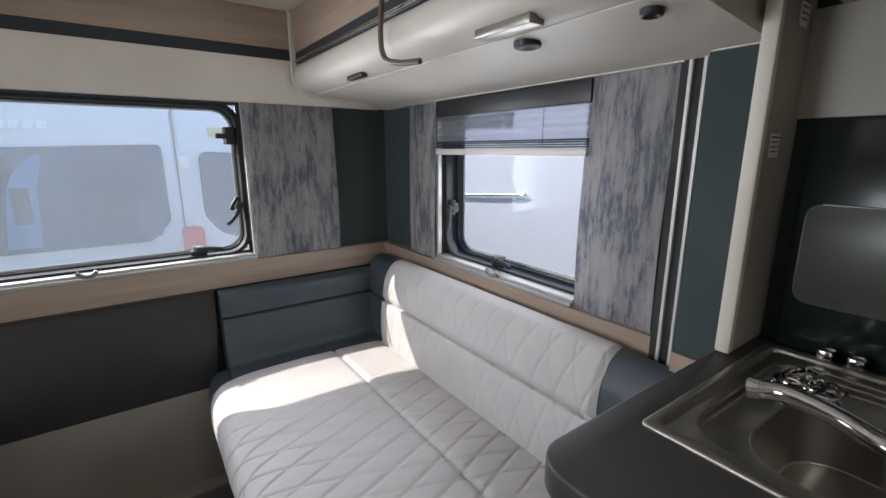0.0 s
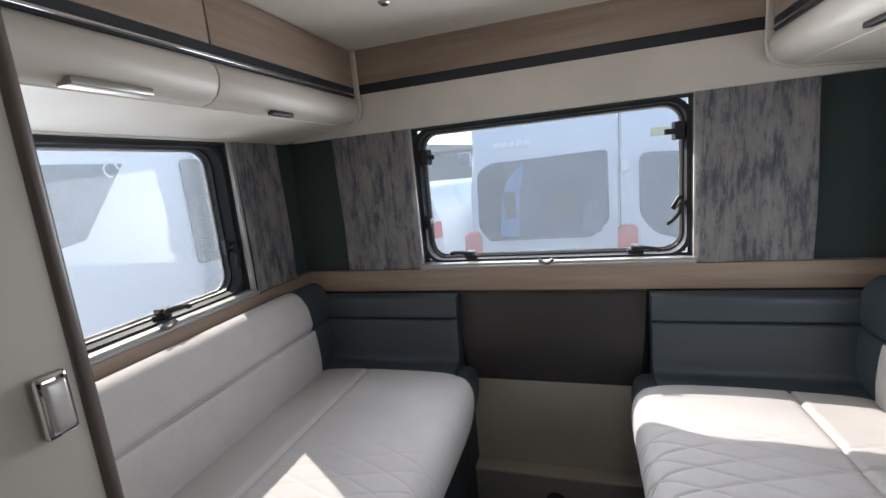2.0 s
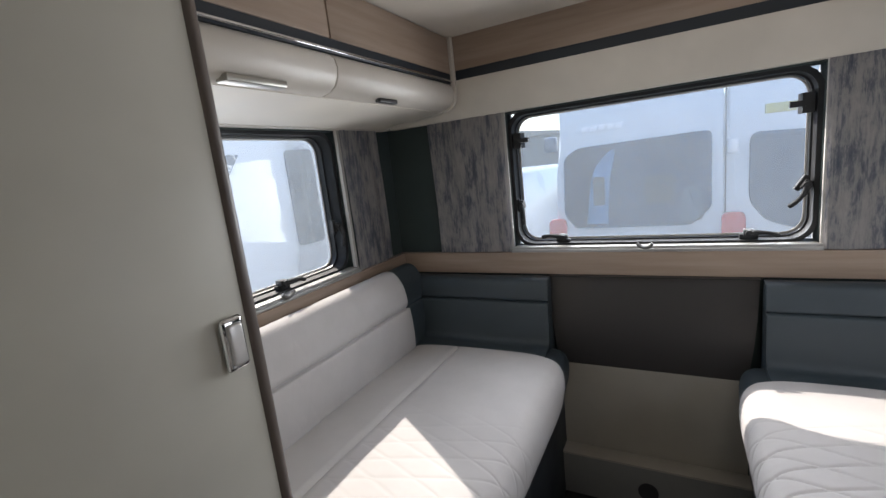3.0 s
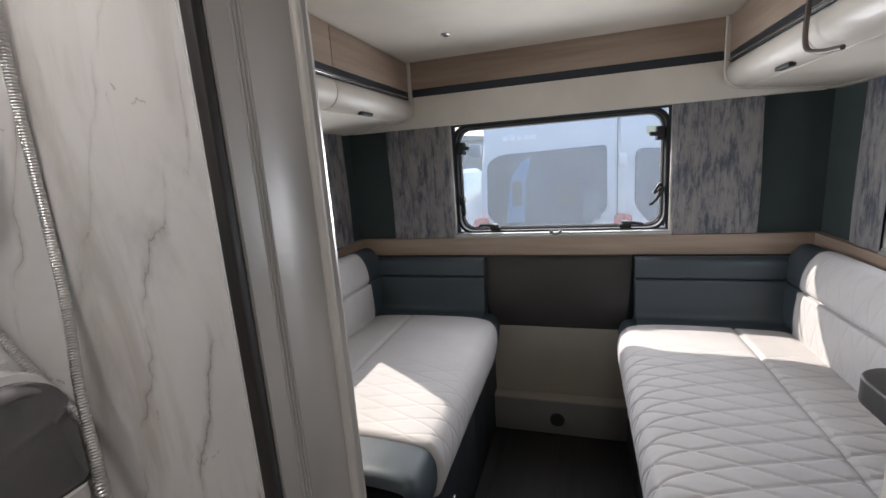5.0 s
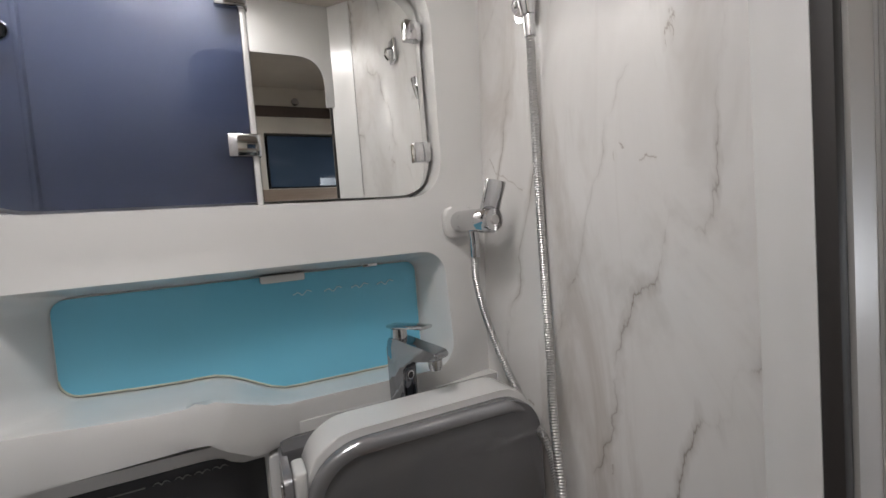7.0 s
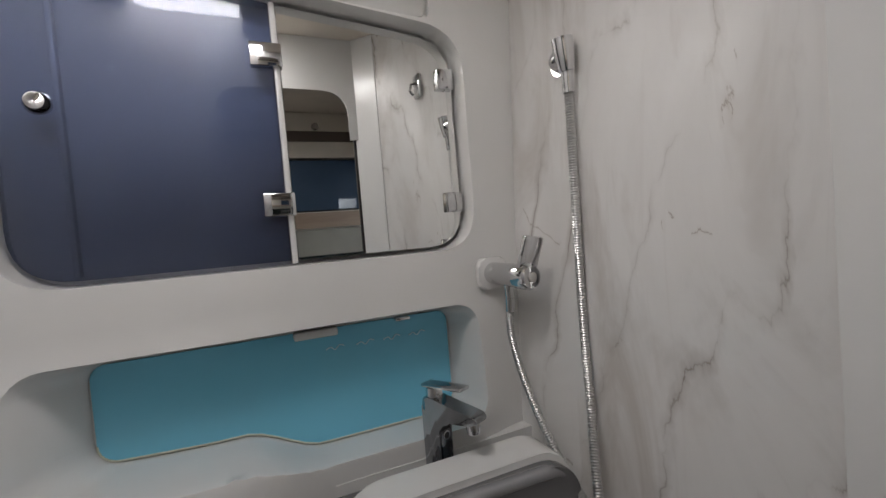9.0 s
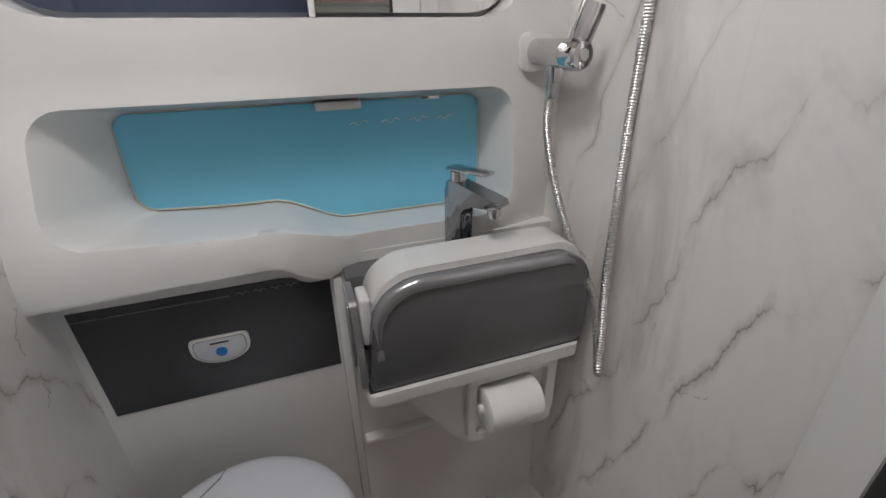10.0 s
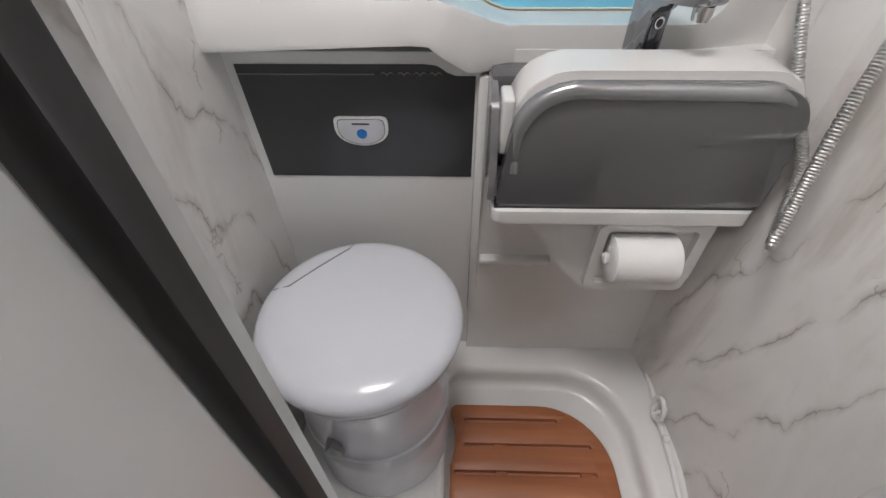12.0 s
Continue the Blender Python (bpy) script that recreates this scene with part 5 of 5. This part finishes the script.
part("carcass", boxes((0.50, 0.998, -1.0, 0.628, 0.0, CT - 0.30), (0.50, 0.52, -1.0, 0.628, CT - 0.30, CT - 0.037), (0.96, 0.998, -1.0, 0.628, CT - 0.30, CT - 0.037), (0.52, 0.96, 0.61, 0.628, CT - 0.30, CT - 0.037)), CREAM, kc, smooth=False)
for a, b_ in ((-0.99, -0.47), (-0.46, 0.06), (0.07, 0.62)):
    d = part("door", box(0.484, 0.4995, a, b_, 0.06, CT - 0.05, 0.004), CREAM_GLOSS, kc)
    part("handle", box(0.476, 0.484, a + 0.04, a + 0.16, CT - 0.11, CT - 0.095, 0.003), CHROME, d, "chrome bar handle")

sk = thing("kitchen_sink", (0.76, 0.3, CT), "brushed steel inset kitchen sink with drainer", "sink")
carve("basin", prism(rrect(0.590, 0.966, 0.014, 0.612, 0.008), "z", CT - 0.15, CT + 0.004), [prism(rrect(0.604, 0.950, 0.028, 0.598, 0.012), "z", CT - 0.003, CT + 0.05), prism(rrect(0.628, 0.930, 0.06, 0.578, 0.05, 8), "z", CT - 0.016, CT + 0.05), prism(rrect(0.652, 0.915, 0.10, 0.535, 0.06, 8), "z", CT - 0.135, CT + 0.05)], STEEL, sk, 0.006, "brushed steel basin", 3)
part("drain", lathe([(0.0, CT - 0.134), (0.03, CT - 0.133), (0.034, CT - 0.136)], (0.775, 0.28), 24), CHROME, sk)
part("overflow_hole", lathe([(0.0, CT - 0.0135), (0.008, CT - 0.0145), (0.009, CT - 0.016)], (0.642, 0.568), 12), BLACK, sk)
for y in (0.535, 0.500):
    part("lid_hinge", box(0.950, 0.974, y - 0.010, y + 0.010, CT + 0.004, CT + 0.022, 0.004), CHROME, sk, "chrome lid hinge")
kt_ = thing("kitchen_tap", (0.87, 0.30, CT), "chrome kitchen tap folded down into the sink", "tap")
part("spout", tube(spline([(0.778, 0.560, CT + 0.006), (0.782, 0.53, CT + 0.012), (0.768, 0.48, CT + 0.014), (0.745, 0.42, CT + 0.010), (0.74, 0.33, CT + 0.0), (0.78, 0.22, CT - 0.004)], 8), 0.0125, 14), CHROME, kt_, "fat chrome spout")
part("collar", tube([(0.778, 0.555, CT + 0.007), (0.776, 0.568, CT + 0.004)], 0.0145, 14), CHROME, kt_)
cb = thing("coiled_cable", (0.845, 0.53, CT - 0.02), "small coil of shiny wrapped cable in the sink", "cable")
rng = random.Random(4)
for k in range(14):
    c = Vector((0.845 + rng.uniform(-0.02, 0.02), 0.530 + rng.uniform(-0.025, 0.025), CT - 0.012 + 0.0016 * k))
    a0 = rng.uniform(0, 6.28)
    part("coil", tube([c + Vector((0.030 * math.cos(a0 + a) * (1 + 0.2 * math.sin(3 * a)), 0.022 * math.sin(a0 + a), 0.003 * math.sin(2 * a))) for a in (2 * math.pi * q / 18 for q in range(17))], 0.0024, 6), CHROME, cb)

ks = thing("kitchen_side_panel", (0.88, 0.64, CT), "tall cream panel between kitchen and sofa", "panel", kind="structure")
part("panel", boxes((0.882, 0.999, 0.632, 0.648, CT + 0.0005, CEIL - 0.36)), KPANEL, ks)
part("edge", box(0.866, 0.8815, 0.629, 0.651, CT + 0.0005, CEIL - 0.36, 0.004), CREAM, ks, "cream rounded front edge")
for x, z, w, h in ((0.916, 1.320, 0.018, 0.034), (0.950, 1.505, 0.016, 0.04)):
    n = thing("notice_sticker", (x, 0.63, z), "small white printed notice on the kitchen panel", "sticker", "kitchen notices")
    part("paper", boxes((x - w, x + w, 0.6300, 0.6310, z - h / 2, z + h / 2)), STICKER, n)
    for k in range(4):
        part("print_bar", boxes((x - w * 0.8, x + w * (0.8 - 0.2 * (k % 2)), 0.6288, 0.6296, z + h * (0.32 - 0.2 * k), z + h * (0.38 - 0.2 * k))), GREYBASE if k else PRINT, n)
solo("splashback", box(0.978, 0.998, -0.60, 0.606, CT + 0.001, 1.358, 0.004), SPLASH, "black glass splashback behind the sink", "splashback")
solo("panel_kitchen_wall", boxes((0.986, 0.9985, -0.60, 0.631, 1.3605, 1.514)), KPANEL, "greige wall lining over the splashback", "panel", kind="structure", smooth=False)
solo("sink_lid", prism(rrect(0.10, 0.592, 1.082, 1.236, 0.02), "x", 0.966, 0.974, 0.002), PERF, "dimpled grey glass sink lid folded upright", "sink lid")
for x, y in ((0.962, 0.788), (0.955, 0.760)):
    solo("wall_rail_pole", box(x, x + 0.012, y - 0.0035, y + 0.0035, 0.86, CEIL_L - 0.004, 0.0015), SILVERTRIM, "slim pale bed lifting rail by the curtain", "rail", "bed rails")
solo("panel_rail_channel", boxes((0.968, 0.998, 0.7435, 0.808, 0.86, CEIL_L - 0.004)), RUBBER, "dark channel behind the bed rails", "panel", kind="structure", smooth=False)
solo("panel_corner_dark", boxes((0.93, 0.998, 0.652, 0.743, 0.945, 1.468)), TEAL, "dark teal wall panel behind the kitchen panel", "panel", kind="structure", smooth=False)
solo("panel_corner_oak", boxes((0.925, 0.998, 0.652, 0.743, 0.86, 0.944)), OAK_Y, "oak trim below the dark corner panel", "trim", kind="structure", smooth=False)
solo("panel_corner_cream", boxes((0.93, 0.998, 0.652, 0.743, 1.469, CEIL_L - 0.004)), CREAM, "cream wall panel over the dark corner panel", "panel", kind="structure", smooth=False)

mw = thing("overhead_kitchen_unit", (0.8, 0.2, 1.56), "cream overhead kitchen unit holding a microwave", "kitchen cabinet")
part("carcass", boxes((0.66, 0.998, -0.60, 0.598, 1.515, 1.60), (0.66, 0.998, -0.60, 0.598, 1.885, CEIL - 0.003), (0.66, 0.998, -0.60, 0.12, 1.60, 1.885), (0.66, 0.998, 0.50, 0.598, 1.60, 1.885)), CREAM, mw, smooth=False)
part("oak_shelf_front", boxes((0.652, 0.659, -0.60, 0.598, 1.515, 1.595)), OAK_Y, mw, "oak shelf front")
lk_ = part("push_lock", tube([(0.657, 0.286, 2.045), (0.640, 0.286, 2.045)], [0.020, 0.016], 18), CHROME, mw, "round chrome push lock")
part("top_strip", boxes((0.652, 0.659, -0.60, 0.598, 1.966, 2.02)), BROWN, mw)
mo = thing("microwave", (0.8, 0.27, 1.64), "black built-in microwave oven", "microwave")
part("body", boxes((0.675, 0.96, 0.13, 0.49, 1.601, 1.875)), BLACK, mo)
part("door", box(0.662, 0.675, 0.135, 0.485, 1.608, 1.870, 0.003), VAN_G, mo, "black glass door")


# ---------------------------------------------------------------- outside
GZ = -0.65
solo("ground", boxes((-400, 400, -400, 400, GZ - 0.2, GZ)), ASPHALT, "grey asphalt of the dealer's yard", "ground", kind="structure")


def vehicle_shell(pts, y0, y1, bev=0.06):
    return prism(pts, "y", y0, y1, bev, 3)


cv = thing("camper_van", (-0.2, 6.5, GZ), "white high-roof camper van parked behind, dark rear windows", "camper van")
vp = [(-1.02, -0.40), (-1.03, 0.3), (-0.99, 1.1), (-0.94, 1.6), (-0.86, 1.88), (-0.70, 1.96), (0.26, 1.96), (0.42, 1.88), (0.50, 1.6), (0.55, 1.1), (0.59, 0.3), (0.58, -0.40)]
part("body", vehicle_shell(vp, 5.02, 9.8), VAN_W, cv)
part("rear_door", prism(rrect(-0.93, 0.47, -0.25, 1.86, (0.02, 0.02, 0.04, 0.04)), "y", 4.99, 5.03, 0.01), VAN_W, cv)
pane = rounded([(-0.81, 0.52), (0.22, 0.52), (0.385, 0.68), (0.385, 1.36), (-0.76, 1.33), (-0.90, 1.24), (-0.92, 0.66)], (0.04, 0.04, 0.05, 0.06, 0.05, 0.06, 0.05), 6)
# Flat dark sheet stands in for the unlit depth behind the rear glass.
part("interior_shade", prism(pane, "y", 4.974, 4.988), VAN_G, cv, "flat dark sheet standing for the shaded interior behind the rear glass")
trim = spline([(-0.70, 0.56, 0), (-0.66, 0.90, 0), (-0.60, 1.12, 0), (-0.46, 1.27, 0), (-0.42, 1.24, 0), (-0.47, 1.00, 0), (-0.49, 0.72, 0), (-0.50, 0.56, 0)], 5)
part("door_trim", prism([(q.x, q.y) for q in trim], "y", 4.966, 4.973), VAN_W2, cv, "pale inner door trim seen through the glass")
# Two flat black sheets draw the dark areas inside the glass.
part("black_sheet", prism(rrect(-0.630, -0.520, 0.745, 1.03, 0.015), "y", 4.962, 4.9655), PRINT, cv, "black sheet standing for the dark opening in the trim")
part("black_sheet", prism(rrect(-0.164, 0.095, 0.737, 1.00, 0.015), "y", 4.966, 4.973), PRINT, cv, "black sheet for a dark rectangle seen through the glass")
part("seat_back", prism(rounded([(0.13, 0.56), (0.32, 0.56), (0.33, 0.80), (0.24, 0.90), (0.16, 0.86)], 0.05), "y", 4.966, 4.973), KNOB_G, cv, "grey seat back seen through the glass")
glass = part("window", prism(pane, "y", 4.952, 4.958, 0.002), VAN_PANE, cv, "tinted wraparound rear glass")
glass.visible_shadow = False
for x in (-1.0, 0.55):
    part("tail_lamp", prism(rrect(x - 0.09, x + 0.09, 0.30, 0.62, (0.05, 0.05, 0.02, 0.02)), "y", 4.96, 5.02, 0.02), RED, cv, "red tail lamp")
for k in range(5):
    part("badge_bar", prism([(-0.72 + k * 0.078, 1.475), (-0.66 + k * 0.078, 1.475), (-0.645 + k * 0.078, 1.53), (-0.705 + k * 0.078, 1.53)], "y", 4.975, 4.988), BADGE, cv, "pale badge")
for z in (1.20,):
    part("door_hinge", box(0.50, 0.58, 4.95, 5.0, z - 0.06, z + 0.06, 0.01), VAN_W2, cv)
part("bumper", box(-1.02, 0.58, 4.90, 5.05, -0.45, -0.18, 0.04, 3), VAN_W, cv)
part("mirror_arm", box(-1.16, -1.02, 5.2, 5.3, 1.32, 1.48, 0.03), VAN_G, cv)
for x, y in ((-0.85, 5.7), (0.41, 5.7), (-0.85, 8.9), (0.41, 8.9)):
    part("wheel", tube([(x - 0.11, y, GZ + 0.34), (x + 0.11, y, GZ + 0.34)], 0.34, 24), RUBBER, cv)

corner = Matrix.Translation((0.500, 5.035, 0)) @ Matrix.Rotation(radians(24), 4, "Z")
bm = box(0.0, 1.15, -0.02, 0.05, -0.40, 1.84, 0.02, 3)
bm.transform(corner)
flank = part("flank", bm, VAN_W, cv, "white body side beyond the rear door")
bm = prism(rounded([(0.18, 0.70), (0.34, 0.50), (0.58, 0.42), (1.08, 0.42), (1.08, 1.26), (0.18, 1.30)], (0.08, 0.08, 0.05, 0.05, 0.05, 0.09)), "y", -0.034, -0.022, 0.004)
bm.transform(corner)
part("window", bm, VAN_G, flank, "dark side window")
bm = box(0.30, 1.0, -0.03, -0.021, 1.44, 1.52, 0.004)
bm.transform(corner)
part("sign_strip", bm, SIGN_Y, flank, "faded yellow sign strip")
part("door_seam", boxes((0.484, 0.494, 4.984, 5.0, -0.25, 1.84)), GREYBASE, cv, "seam beside the rear door")
v3 = thing("white_car", (-3.2, 9.0, GZ), "white estate car parked behind with dark windows", "car")
part("body", vehicle_shell([(-4.1, -0.45), (-4.1, 0.35), (-3.9, 0.95), (-3.75, 1.05), (-2.65, 1.05), (-2.5, 0.95), (-2.3, 0.35), (-2.3, -0.45)], 8.0, 12.2), VAN_W, v3)
part("window", prism(rrect(-3.85, -2.55, 0.42, 0.90, 0.12), "y", 7.97, 7.995), VAN_G, v3, "dark rear window")
for x in (-4.0, -2.4):
    part("tail_lamp", prism(rrect(x - 0.08, x + 0.08, 0.1, 0.4, 0.03), "y", 7.96, 8.02), RED, v3)
for x, y in ((-3.9, 8.8), (-2.5, 8.8), (-3.9, 11.4), (-2.5, 11.4)):
    part("wheel", tube([(x - 0.1, y, GZ + 0.31), (x + 0.1, y, GZ + 0.31)], 0.31, 24), RUBBER, v3)
shd = thing("yard_shed", (-9, 30, GZ), "low grey industrial shed across the yard", "building")
part("wall", boxes((-20, -5, 30, 40, GZ, 2.6)), GREYBASE, shd)
part("roof", prism([(-20.4, 2.6), (-12.5, 3.5), (-4.6, 2.6)], "y", 29.6, 40.4), SLATE, shd)


def motorhome(name, x_face, s, y0, y1, label, paint):
    t = thing(name, (x_face + s * 1.1, (y0 + y1) / 2, GZ), label, "motorhome")
    part("body", box(*sorted((x_face, x_face + s * 2.2)), y0, y1, -0.25, 2.15, 0.05, 3), paint, t)
    part("skirt", boxes((*sorted((x_face + s * 0.02, x_face + s * 2.18)), y0 + 0.1, y1 - 0.1, GZ + 0.12, -0.25)), VAN_W, t)
    for y in (y0 + 1.0, y1 - 1.2):
        part("wheel", tube([(x_face + s * 0.03, y, GZ + 0.34), (x_face + s * 0.27, y, GZ + 0.34)], 0.34, 24), RUBBER, t)
        part("wheel", tube([(x_face + s * 1.93, y, GZ + 0.34), (x_face + s * 2.17, y, GZ + 0.34)], 0.34, 24), RUBBER, t)
    return t


m1 = motorhome("neighbour_motorhome", -3.0, -1, 0.8, 6.8, "white coachbuilt motorhome parked close alongside", VAN_W2)
part("window", prism([(2.30, 1.57), (2.80, 1.57), (2.45, 1.08), (2.30, 1.05)], "x", -3.0, -2.985), VAN_G, m1, "dark wedge-shaped window")
part("window", prism(rrect(3.28, 3.62, 0.72, 1.60, 0.05), "x", -3.0, -2.985), VAN_G, m1, "dark tinted side window")
part("emblem_ring", tube([(-2.982, 2.71 + 0.05 * math.cos(a), 1.53 + 0.05 * math.sin(a)) for a in (2 * math.pi * k / 20 for k in range(16))], 0.007, 6), VAN_W2, m1)
m2 = motorhome("neighbour_motorhome", 3.0, 1, -1.0, 6.0, "white coachbuilt motorhome parked close on the kitchen side, its white dimmed to grey", VAN_W_DIM)
part("grab_rail", tube(spline([(2.99, 4.15, 0.85), (2.95, 4.10, 0.85), (2.95, 3.2, 0.92), (2.99, 3.15, 0.93)], 6), 0.018, 8), ALU, m2, "white grab rail")
for k in range(6):
    part("badge_bar", prism([(3.335 + k * 0.15, 1.525), (3.445 + k * 0.15, 1.525), (3.430 + k * 0.15, 1.645), (3.320 + k * 0.15, 1.645)], "x", 2.985, 2.997), CHARCOAL, m2, "dark slanted badge")
